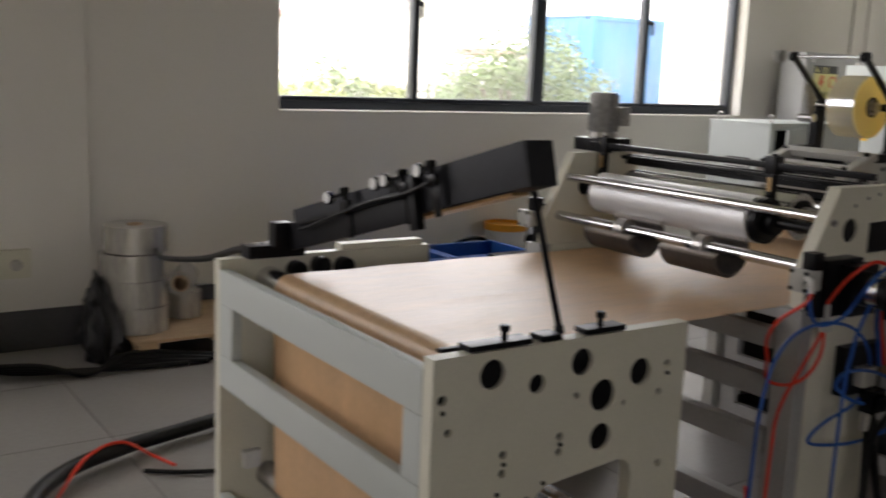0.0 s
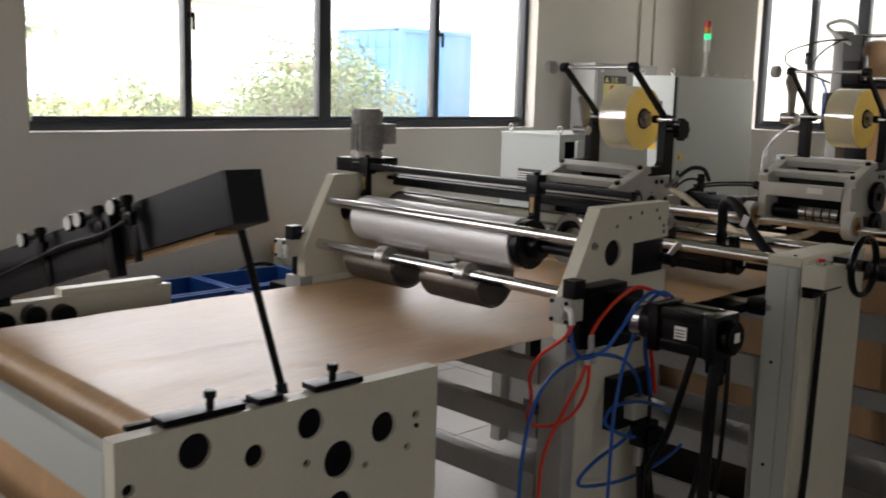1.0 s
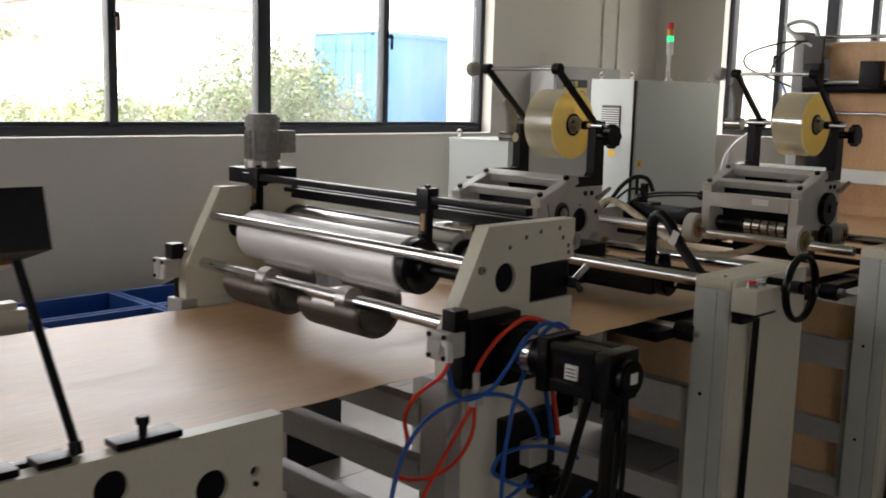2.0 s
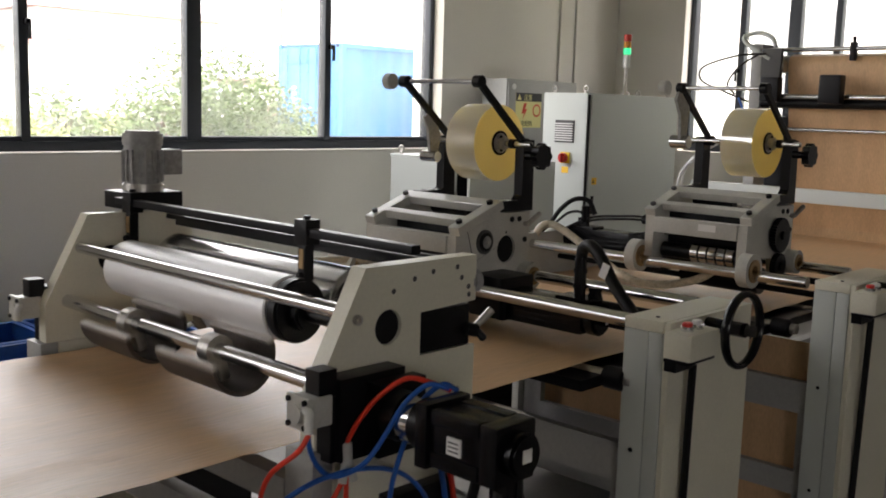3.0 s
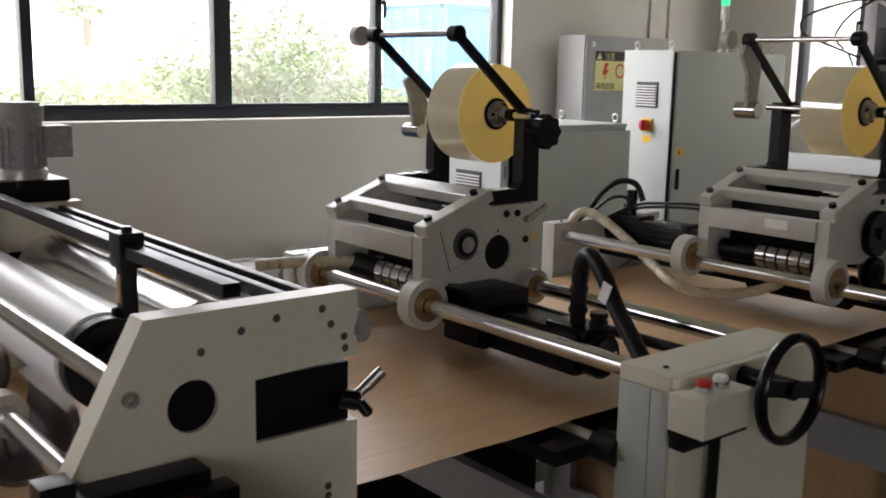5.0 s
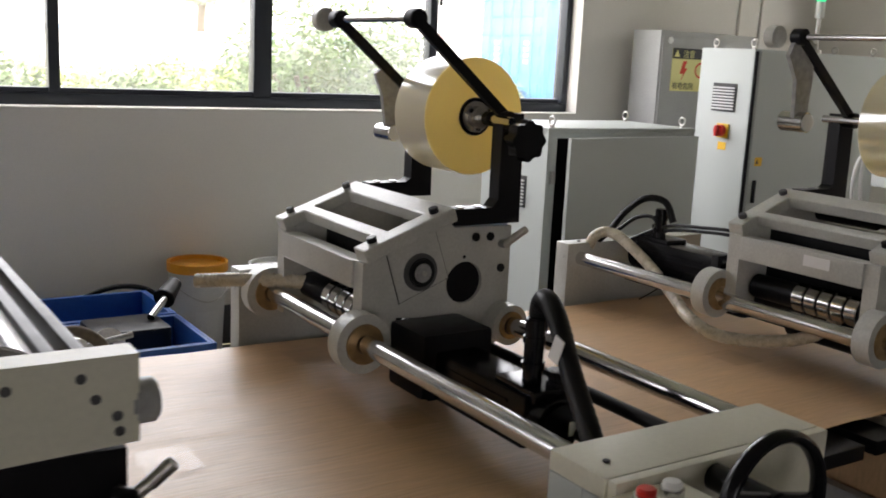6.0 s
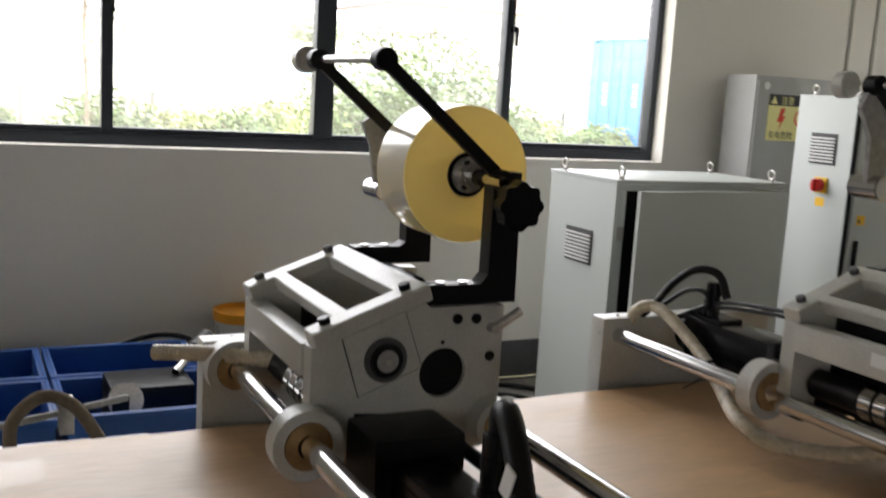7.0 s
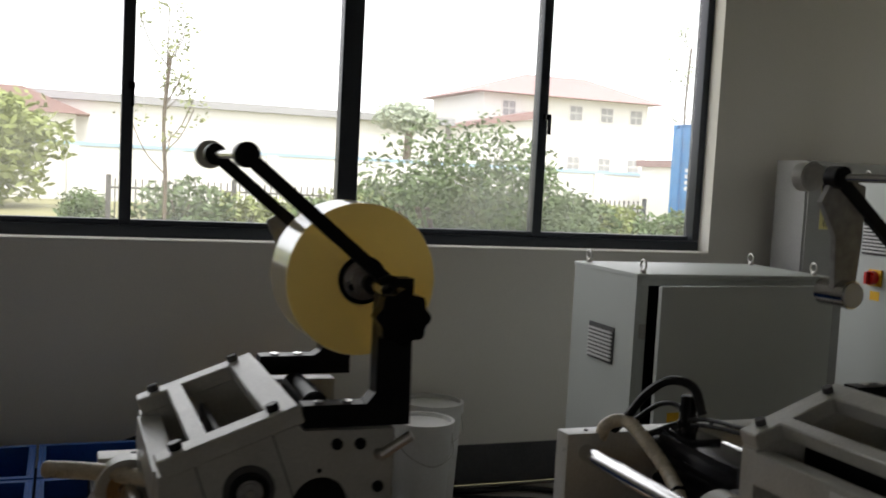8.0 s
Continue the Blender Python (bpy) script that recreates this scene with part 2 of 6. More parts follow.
def glide(points, steps=8):
    """A smooth line through the points."""
    ps = [Vector(p) for p in points]
    ps = [2 * ps[0] - ps[1], *ps, 2 * ps[-1] - ps[-2]]
    out = []
    for k in range(1, len(ps) - 2):
        a, b, c, d = ps[k - 1:k + 3]
        for s in range(steps):
            t = s / steps
            out.append(0.5 * (2 * b + (c - a) * t + (2 * a - 5 * b + 4 * c - d) * t * t + (3 * b - a - 3 * c + d) * t ** 3))
    return [*out, ps[-2]]


def tube(bm, points, r, seg=8, steps=8, ribs=0.0):
    """Add a tube along a smooth line; ribs: how far every second ring swells."""
    line = glide(points, steps)
    rows, side = [], None
    for k, p in enumerate(line):
        way = (line[min(k + 1, len(line) - 1)] - line[max(k - 1, 0)]).normalized()
        if side is None:
            side = way.orthogonal().normalized()
        side = (side - side.dot(way) * way).normalized()
        other = way.cross(side)
        rad = r * (1 + ribs * (k % 2))
        rows.append([bm.verts.new(p + rad * (math.cos(2 * math.pi * n / seg) * side + math.sin(2 * math.pi * n / seg) * other)) for n in range(seg)])
    for a, b in zip(rows, rows[1:]):
        for n in range(seg):
            bm.faces.new((a[n], a[(n + 1) % seg], b[(n + 1) % seg], b[n]))
    bm.faces.new(rows[0][::-1])
    bm.faces.new(rows[-1])
    return bm


def cable(name, points, r, mat, label, category="cable", steps=8, seg=8, ribs=0.0):
    return mesh_thing(name, tube(bmesh.new(), points, r, seg, steps, ribs), mat, label, category, points[0])


def bolts(places, way, r, deep, mat, parent, name="bolt"):
    """Hexagon-socket bolt heads, each a part of its own."""
    for p in places:
        p = Vector(p)
        bm = bmesh.new()
        cyl(bm, p, p + Vector(way) * deep, r, 12, bevel=r * 0.15)
        part(name, bm, mat, parent)


B = bmesh.new
WEB, NEAR, FAR = 0.885, 2.365, 3.36

# ---- the room ----
X0, X1, Y0, Y1, H = -5.0, 9.5, -8.0, 6.17, 4.2
W1 = (2.92, 7.152, 1.266, 3.6)
W2 = (3.55, 5.47, 1.262, 3.6)
# W4 and W3 lie out of view, added to let in fill light
W4 = (-4.4, -1.2, 1.258, 3.6)
W3 = (-4.2, 0.05, 1.258, 3.6)


def wall_with_window(name, axis, d0, d1, u0, u1, openings, label):
    bm = B()
    plate(bm, [(u0, 0), (u1, 0), (u1, H), (u0, H)], [[(a, c), (b, c), (b, d), (a, d)] for a, b, c, d in openings], d0, d1, axis)
    return mesh_thing(name, bm, WALL, label, "wall", kind="structure")


wall_with_window("wall_north", "y", Y1, Y1 + 0.24, X0, X1 + 0.24, (W1, W3), "off-white painted factory wall below and around a wide window")
wall_with_window("wall_east", "x", X1, X1 + 0.24, Y0, Y1, (W2,), "off-white painted end wall with a wide window")
wall_with_window("wall_south", "y", Y0 - 0.24, Y0, X0 - 0.24, X1 + 0.24, (W4,), "off-white painted wall with a window added out of view")
mesh_thing("wall_west", box(B(), X0 - 0.24, X0, Y0, Y1 + 0.24, 0, H), WALL, "plain off-white painted end wall", "wall", kind="structure")
mesh_thing("ceiling", box(B(), X0 - 0.24, X1 + 0.24, Y0 - 0.24, Y1 + 0.24, H, H + 0.2), CEIL, "plain grey ceiling", "ceiling", kind="structure")
mesh_thing("column", box(B(), 1.01, 1.72, 5.95, Y1, 0, H, 0.004), WALL, "off-white painted column standing out from the wall", "column", kind="structure")
for a, b, c, d in ((X0, 1.01, Y1 - 0.014, Y1), (0.996, 1.734, 5.936, 5.95), (1.72, X1, Y1 - 0.014, Y1), (X1 - 0.014, X1, Y0, Y1 - 0.014)):
    mesh_thing("baseboard", box(B(), a, b, c, d, 0, 0.215, 0.003), DADO, "dark grey painted skirting along the wall", "baseboard", kind="structure")


def window(name, axis, hole, plane, splits):
    """A sliding window in a wall: outer frame, mullions, sashes with a pane and a latch each."""
    a, b, c, d = hole
    win = thing(name, ((a + b) / 2, plane, c) if axis == "y" else (plane, (a + b) / 2, c), "dark aluminium sliding window with clear panes", "window", kind="structure")

    def slab(bm, u0, u1, v0, v1, w0, w1, bev=0.004):
        if axis == "y":
            return box(bm, u0, u1, plane + w0, plane + w1, v0, v1, bev)
        return box(bm, plane + w0, plane + w1, u0, u1, v0, v1, bev)
    fr = part("window_frame", slab(B(), a, b, c, c + 0.055, 0.10, 0.19), ALU, win)
    part("frame_head", slab(B(), a, b, d - 0.05, d, 0.10, 0.19), ALU, win)
    part("frame_side", slab(B(), a, a + 0.045, c + 0.055, d - 0.05, 0.10, 0.19), ALU, win)
    part("frame_side", slab(B(), b - 0.045, b, c + 0.055, d - 0.05, 0.10, 0.19), ALU, win)
    part("window_sill", slab(B(), a + 0.002, b - 0.002, c - 0.012, c - 0.002, -0.012, 0.10), WALL, win)
    edges = [a + 0.045, *splits, b - 0.045]
    for k, u in enumerate(splits):
        w = 0.052 if k == 1 else 0.027
        mul = part("mullion", slab(B(), u - w, u + w, c + 0.055, d - 0.05, 0.106, 0.18), ALU, win)
        if k != 1:
            lb = B()
            slab(lb, u + 0.0, u + 0.03, c + 0.69, c + 0.72, 0.07, 0.106)
            slab(lb, u + 0.012, u + 0.027, c + 0.61, c + 0.71, 0.058, 0.078)
            part("latch", lb, BLACKP, mul)
    for u, v in zip(edges, edges[1:]):
        part("sash_rail", slab(B(), u + 0.02, v - 0.02, c + 0.0555, c + 0.083, 0.115, 0.165), ALU, win)
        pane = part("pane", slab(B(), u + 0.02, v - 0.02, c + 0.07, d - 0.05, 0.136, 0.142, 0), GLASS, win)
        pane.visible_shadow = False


window("window_1", "y", W1, Y1, (3.963, 5.03, 6.105))
window("added_window_3", "y", W3, Y1, (-3.15, -2.1, -1.05))
window("added_window_4", "y", W4, Y0 - 0.24, (-3.6, -2.8, -2.0))
window_opening("added_far_window_daylight", look((-2.8, Y0 - 0.26, 2.43), (-2.8, 0, 2.43)), 3.2, 2.4)
window("window_2", "x", W2, X1, (4.145, 4.508, 4.971))
window_opening("window_daylight", look((5.02, Y1 + 0.26, 2.43), (5.02, 0, 2.43)), 4.3, 2.4)
window_opening("added_next_window_daylight", look((-2.07, Y1 + 0.26, 2.43), (-2.07, 0, 2.43)), 4.3, 2.4)
window_opening("end_window_daylight", look((X1 + 0.26, 4.51, 2.43), (0, 4.51, 2.43)), 1.95, 2.4)

# conduits up the wall beside the window
for x in (8.60, 8.83):
    mesh_thing("conduit", cyl(B(), (x, Y1 - 0.012, 1.6), (x, Y1 - 0.012, H), 0.011, 10), WALL, "thin painted conduit running up the wall", "conduit", (x, Y1 - 0.012, 1.6), "conduits on the wall")

# floor of large grey tiles
floor = mesh_thing("floor", box(B(), X0, X1, Y0, Y1, -0.1, -0.006), JOINT, "large grey stone floor tiles with dark joints", "floor", kind="structure")
BASE[floor.name] = Vector((0, 0, 0))
T = 0.8
tile_mesh = None
for i in range(-5, 11):
    for j in range(-4, 9):
        tx, ty = 1.415 + i * T + T / 2, 5.30 + (j - 7) * T + T / 2
        if not (-3.0 < tx < X1 - T / 2 + 0.1 and -2.5 < ty < Y1 - T / 2 + 0.1):
            continue
        if tile_mesh is None:
            bm = box(B(), -T / 2 + 0.002, T / 2 - 0.002, -T / 2 + 0.002, T / 2 - 0.002, -0.006, 0.0, 0.0015)
            tile_mesh = bpy.data.meshes.new("tile")
            bm.to_mesh(tile_mesh)
            bm.free()
            tile_mesh.materials.append(TILE)
        ob = new("tile", tile_mesh)
        ob.parent, ob.location = floor, (tx, ty, 0)


# ---- unwinding stand with its big cream plate ----
stands_at(0, -0.008, 0)


def stand():
    s = thing("unwinding_stand", (1.9, 2.9, 0), "cream steel unwinding stand with drilled side plates", "machine")
    holes = [circle(1.662, 0.855, 0.036), circle(1.796, 0.813, 0.024), circle(1.935, 0.849, 0.034), circle(2.138, 0.796, 0.036),
             circle(2.012, 0.752, 0.042), circle(2.013, 0.643, 0.036), circle(1.525, 0.813, 0.0125), circle(1.545, 0.735, 0.010),
             circle(1.705, 0.653, 0.011), circle(1.705, 0.607, 0.011), circle(1.878, 0.668, 0.011), circle(1.878, 0.628, 0.011),
             circle(2.235, 0.805, 0.0105), circle(2.210, 0.733, 0.0095), circle(1.925, 0.765, 0.009), circle(2.085, 0.721, 0.008), circle(2.228, 0.533, 0.011),
             circle(1.785, 0.523, 0.011)]
    arch = [(1.80, 0.06), (1.80, 0.49)]
    arch += [(1.80 + 0.06 * (1 - math.cos(a)), 0.49 + 0.06 * math.sin(a)) for a in (0.4, 0.8, 1.2, 1.57)]
    arch += [(2.08 + 0.05 * math.sin(a), 0.57 - 0.05 * (1 - math.cos(a))) for a in (0, 0.5, 1.0, 1.57)]
    arch += [(2.13, 0.06)]
    outline = [(1.4985, 0.03), (2.302, 0.03), (2.302, 0.91), (1.4985, 0.91)]
    for y, nm in ((2.29, "side_plate"), (3.535, "side_plate")):
        bm = plate(B(), outline, holes + [arch] if y < 3 else [arch], y, y + 0.04)
        part(nm, bm, CREAM, s)
    # black cups added in the bored holes so that they look shaded inside
    for x, z, r in ((1.662, 0.855, 0.036), (1.796, 0.813, 0.024), (1.935, 0.849, 0.034), (2.138, 0.796, 0.036), (2.013, 0.643, 0.036), (2.012, 0.752, 0.042)):
        part("bearing_cup", cyl(B(), (x, 2.300, z), (x, 2.358, z), r - 0.0008, 24), BLACK, s)
    # black plugs stand in for the shade inside the small holes
    for x, z in ((1.525, 0.813), (1.545, 0.735), (1.705, 0.653), (1.705, 0.607), (1.878, 0.668), (1.878, 0.628), (2.235, 0.805), (2.21, 0.733), (1.925, 0.765), (2.085, 0.721), (2.228, 0.533), (1.785, 0.523)):
        part("screw", cyl(B(), (x, 2.302, z), (x, 2.325, z), 0.0125, 12), BLACK, s)
    # small tapped holes, drawn as black pegs on the plate
    for x, z in ((1.525, 0.785), (1.705, 0.630), (1.878, 0.648), (2.235, 0.780), (1.69, 0.558), (1.83, 0.558)):
        part("screw", cyl(B(), (x, 2.284, z), (x, 2.30, z), 0.0055, 10), BLACK, s)
    # end frame of rails
    part("top_rail", box(B(), 1.497, 1.531, 2.333, 3.532, 0.770, 0.880, 0.004), CAB, s)
    part("middle_rail", box(B(), 1.497, 1.531, 2.333, 3.532, 0.495, 0.600, 0.004), CAB, s)
    part("low_rail", box(B(), 1.497, 1.531, 2.333, 3.532, 0.06, 0.12, 0.004), CAB, s)
    for y, w in ((2.333, 0.075), (3.43, 0.10)):
        part("upright", box(B(), 1.498, 1.530, y, y + w, 0.602, 0.768, 0.001), CAB, s)
        if y < 3:
            part("upright", box(B(), 1.498, 1.530, y, y + w, 0.122, 0.493, 0.001), CAB, s)
    part("tie_bar", cyl(B(), (2.20, 2.33, 0.30), (2.20, 3.535, 0.30), 0.025), STEEL, s)
    part("guide_roller", cyl(B(), (1.662, 2.345, 0.834), (1.662, 3.52, 0.834), 0.047, 28, bevel=0.004), STEEL, s)
    part("roller_shaft", cyl(B(), (1.662, 2.365, 0.834), (1.662, 3.534, 0.834), 0.016, 16), BLACK, s)
    part("low_roller", cyl(B(), (1.665, 2.333, 0.16), (1.665, 3.53, 0.16), 0.04, 24, bevel=0.003), WORN, s)
    for x, z in ((1.76, 0.86), (1.85, 0.87), (1.94, 0.86)):
        part("bearing", cyl(B(), (x, 3.49, z), (x, 3.535, z), 0.032, 20, bevel=0.004), BLACK, s)
    # clamps on the near plate's edge
    for x0, x1 in ((1.60, 1.78), (1.81, 1.87), (1.95, 2.08)):
        part("clamp", box(B(), x0, x1, 2.295, 2.345, 0.912, 0.926, 0.003), BLACK, s)
    for x in (1.71, 2.01):
        bm = cyl(B(), (x, 2.315, 0.926), (x, 2.315, 0.958), 0.008, 12)
        cyl(bm, (x, 2.315, 0.946), (x, 2.315, 0.962), 0.0125, 12, bevel=0.002)
        part("clamp_screw", bm, BLACK, s)
    part("slotted_lever", box(B(), 1.55, 1.90, 2.342, 2.358, 0.905, 0.915, 0.002, Matrix.Identity(4)), BLACK, s)
    part("rear_beam", box(B(), 1.95, 2.28, 3.55, 3.60, 0.84, 0.93, 0.004), CREAM, s)
    part("bearing_block", box(B(), 1.575, 1.635, 3.505, 3.5345, 0.195, 0.255, 0.004), WHITEP, s, "white plastic bearing block")
    part("foot", box(B(), 1.30, 1.46, 3.42, 3.62, 0.03, 0.05, 0.002), FRAME, s)
    bolts([(1.40, 3.50, 0.05), (1.33, 3.58, 0.05)], (0, 0, 1), 0.012, 0.02, WORN, s)
    return s


stand()


def swing_arm():
    a = thing("swing_arm", (1.76, 3.5, 0.93), "dark metal beam propped up on a thin rod over paper", "machine")
    p, q = Vector((1.765, 3.50, 1.005)), Vector((1.822, 2.36, 1.328))
    y = (p - q).normalized()
    x = Vector((1, 0, 0))
    x = (x - x.dot(y) * y).normalized()
    z = x.cross(y)
    z = z if z.z > 0 else -z
    m = Matrix.Translation(q) @ Matrix((x, y, z)).transposed().to_4x4()
    n = (p - q).length
    part("beam", box(B(), -0.045, 0.045, 0.0, n - 0.05, -0.055, 0.055, 0.003, m), DARKA, a)
    part("end_cap", box(B(), -0.044, 0.044, -0.008, 0.0, -0.054, 0.054, 0.002, m), DARKA, a)
    part("flange", box(B(), -0.062, -0.045, 0.42, n - 0.04, -0.075, 0.012, 0.002, m), BLACK, a)
    part("side_rail", box(B(), -0.072, -0.062, 0.44, n - 0.12, -0.005, 0.012, 0.002, m), BLACK, a)
    part("scraper", box(B(), -0.03, 0.03, 0.08, n - 0.25, -0.064, -0.056, 0.001, m), BRASS, a)
    part("stop", box(B(), -0.072, -0.046, 0.42, 0.455, -0.10, 0.05, 0.003, m), BLACK, a)
    for d in (0.375, 0.535, 0.585, 0.845):
        bm = join(B(), cyl(B(), (-0.088, d, 0.05), (-0.072, d, 0.05), 0.020, 24, bevel=0.003), m)
        g = part("gauge", bm, BLACKP, a, "small round pressure gauge on the beam")
        part("dial", join(B(), cyl(B(), (-0.0895, d, 0.05), (-0.0882, d, 0.05), 0.0165, 24), m), LABEL, g, "white dial")
        part("stem", join(B(), cyl(B(), (-0.072, d - 0.004, 0.05), (-0.06, d - 0.004, 0.045), 0.007, 12), m), WORN, g)
    for d in (0.33, 0.46, 0.765):
        bm = box(B(), -0.080, -0.0625, d - 0.018, d + 0.018, 0.0, 0.03, 0.003)
        cyl(bm, (-0.071, d, 0.03), (-0.071, d, 0.062), 0.008, 14)
        cyl(bm, (-0.071, d, 0.05), (-0.071, d, 0.068), 0.015, 16, bevel=0.003)
        cyl(bm, (-0.076, d, 0.05), (-0.076, d + 0.05, 0.05), 0.006, 10)
        part("valve", join(B(), bm, m), BLACKP, a, "black air valve with a round knob")
        part("strap", box(B(), -0.068, -0.0625, d - 0.015, d + 0.012, -0.08, -0.002, 0.002, m), BLACKP, a)
    part("air_line", join(B(), tube(B(), [(-0.082, 0.33, 0.012), (-0.084, 0.45, 0.0), (-0.084, 0.62, 0.004), (-0.082, 0.80, -0.006), (-0.075, n - 0.14, -0.02)], 0.0042, 8, 6), m), RUBBER, a)
    part("hinge_block", box(B(), 1.58, 1.78, 3.49, 3.56, 0.912, 0.955, 0.004), BLACK, a)
    for x in (1.62, 1.66):
        part("hinge_screw", cyl(B(), (x, 3.525, 0.955), (x, 3.525, 0.959), 0.010, 12), WORN, a)
    part("hinge_ear", box(B(), 1.66, 1.72, 3.47, 3.52, 0.95, 1.03, 0.004), BLACK, a)
    bm = cyl(B(), (1.815, 2.365, 1.262), (1.892, 2.335, 0.93), 0.0085, 14)
    part("prop_rod", bm, BLACK, a, "thin black prop rod")
    part("prop_foot", cyl(B(), (1.8915, 2.3355, 0.935), (1.892, 2.33, 0.914), 0.012, 12), BLACK, a)
    return a


swing_arm()


# ---- the paper web ----
stands_at(0, 0, 0)


def web():
    w = thing("paper_web", (2.0, 2.86, WEB), "wide brown kraft paper running flat through the line", "paper")
    prof = [(1.622, 0.16), (1.615, 0.82)] + [(1.662 - 0.0485 * math.cos(a), 0.834 + 0.0485 * math.sin(a)) for a in (0.0, 0.3, 0.6, 0.9, 1.2, 1.5708)]
    prof = prof[:1] + [(1.6145, 0.55)] + prof[2:]
    prof += [(1.662 + k * (7.02 - 1.662) / 60, WEB - 0.002 * (k > 0) + 0.0014 * math.sin(k * 1.9)) for k in range(1, 61)]
    prof += [(7.12, 0.885), (7.19, 0.90), (7.22, 0.95), (7.18, 1.2), (7.12, 1.55), (7.062, 1.85), (7.064, 1.89), (7.08, 1.918), (7.12, 1.932), (7.17, 1.92)]
    runs = (("infeed_sheet", prof[:8]), ("flat_sheet", prof[7:68]), ("rising_sheet", prof[67:]))
    for name, run in runs:
        bm = B()
        rows = []
        for x, z in run:
            rows.append([bm.verts.new((x, NEAR + (FAR - NEAR) * k / 12, z + (0.0012 * math.sin(k * 1.3 + x * 5) if 1.7 < x < 7 else 0))) for k in range(13)])
        for a, b in zip(rows, rows[1:]):
            for k in range(12):
                bm.faces.new((a[k], a[k + 1], b[k + 1], b[k]))
        up = bmesh.ops.extrude_face_region(bm, geom=list(bm.faces))
        bmesh.ops.translate(bm, verts=[v for v in up["geom"] if isinstance(v, bmesh.types.BMVert)], vec=(0.0008, 0, -0.0008))
        bmesh.ops.recalc_face_normals(bm, faces=list(bm.faces))
        part(name, bm, PAPER, w)


web()


# ---- rotary press ----
SHAFT = (2.78, 2.85, 1.010)
stands_at(0.033, 0.04, 0)


def press():
    p = thing("rotary_press", (2.9, 2.86, 0), "cream steel press with chrome rollers and a turning shaft", "machine")
    outline = [(2.715, 0.90), (2.715, 1.005), (2.842, 1.247), (3.172, 1.247), (3.172, 1.145), (3.0, 1.138), (3.0, 1.045), (3.172, 1.045), (3.172, 0.90)]
    holes = [circle(2.907, 1.119, 0.037)]
    for k, y in enumerate((2.22, 3.37)):
        part("side_plate", plate(B(), outline, holes, y, y + 0.042), CREAM, p)
        part("bearing_cap", cyl(B(), (2.907, y + 0.006, 1.119), (2.907, y + 0.05, 1.119), 0.0368, 28, bevel=0.003), BLACK, p)
        part("bearing_block", box(B(), 3.002, 3.160, y + 0.006, y + 0.05, 1.046, 1.137, 0.003), BLACK, p)
    bolts([(x, 2.222, z) for x, z in ((2.92, 1.192), (2.98, 1.212), (3.035, 1.222), (3.11, 1.225), (3.125, 1.20), (3.148, 1.178), (3.15, 1.16), (3.12, 0.935), (3.12, 0.95))], (0, -1, 0), 0.0072, 0.002, GRILLE, p, "screw")
    part("socket_bolt", ring(B(), (2.82, 2.221, 1.146), (2.82, 2.212, 1.146), 0.0105, 0.005, 20), WORN, p)
    bm = cyl(B(), (3.16, 2.212, 1.083), (3.182, 2.205, 1.102), 0.008, 14)
    cyl(bm, (3.178, 2.207, 1.097), (3.203, 2.198, 1.122), 0.009, 16, bevel=0.001)
    part("clamp_lever", bm, WORN, p)
    bm = cyl(B(), (3.14, 2.219, 1.085), (3.166, 2.205, 1.078), 0.015, 16, bevel=0.003)
    cyl(bm, (3.164, 2.206, 1.078), (3.176, 2.192, 1.058), 0.009, 14, bevel=0.003)
    part("lever_clamp", bm, BLACK, p)
    part("side_knob", cyl(B(), (3.166, 2.24, 1.185), (3.196, 2.24, 1.185), 0.026, 24, bevel=0.004), MOTORG, p)
    # bars over the rollers
    part("top_bar", box(B(), 2.938, 2.965, 2.19, 3.40, 1.268, 1.288, 0.003), BLACK, p)
    part("cross_beam", box(B(), 3.115, 3.13, 2.262, 3.37, 1.20, 1.24, 0.003), BLACK, p)
    part("thin_bar", box(B(), 3.085, 3.10, 2.262, 3.37, 1.222, 1.236, 0.002), BLACK, p)
    for y in (2.52, 3.30):
        bm = box(B(), 2.93, 2.972, y, y + 0.045, 1.25, 1.308, 0.004)
        box(bm, 2.936, 2.962, y + 0.010, y + 0.036, 1.165, 1.25, 0.002)
        sl = part("slider", bm, BLACK, p)
        part("scale", box(B(), 2.9335, 2.936, y + 0.015, y + 0.029, 1.195, 1.24, 0), BRASS, sl)
        part("clamp_screw", cyl(B(), (2.924, y + 0.022, 1.178), (2.936, y + 0.022, 1.178), 0.010, 14, bevel=0.002), BLACK, sl)
        part("cap_screw", cyl(B(), (2.951, y + 0.022, 1.308), (2.951, y + 0.022, 1.316), 0.009, 12, bevel=0.001), BLACK, sl)
    # rollers
    for x, y0, y1, r, z in ((2.907, 2.545, 3.27, 0.076, 1.105), (3.062, 2.50, 3.27, 0.077, 1.112)):
        ro = part("roller", cyl(B(), (x, y0, z), (x, y1, z), r, 48, bevel=0.003), CHROME if x < 3 else MIRROR, p, "matt chrome roller" if x < 3 else "bright chrome roller")
        part("journal", cyl(B(), (x, 2.262, z), (x, y0, z), 0.018, 16), BLACK, ro)
        if x < 3:
            part("end_flange", cyl(B(), (x, y0 - 0.04, z), (x, y0 - 0.004, z), r * 0.97, 36, bevel=0.006), BLACK, ro, "black end flange")
            part("flange_hub", cyl(B(), (x, y0 - 0.075, z), (x, y0 - 0.04, z), r * 0.55, 28, bevel=0.005), BLACK, ro)
        else:
            part("end_disc", cyl(B(), (x, y0 - 0.006, z), (x, y0 + 0.001, z), r * 0.72, 28), BLACK, ro)
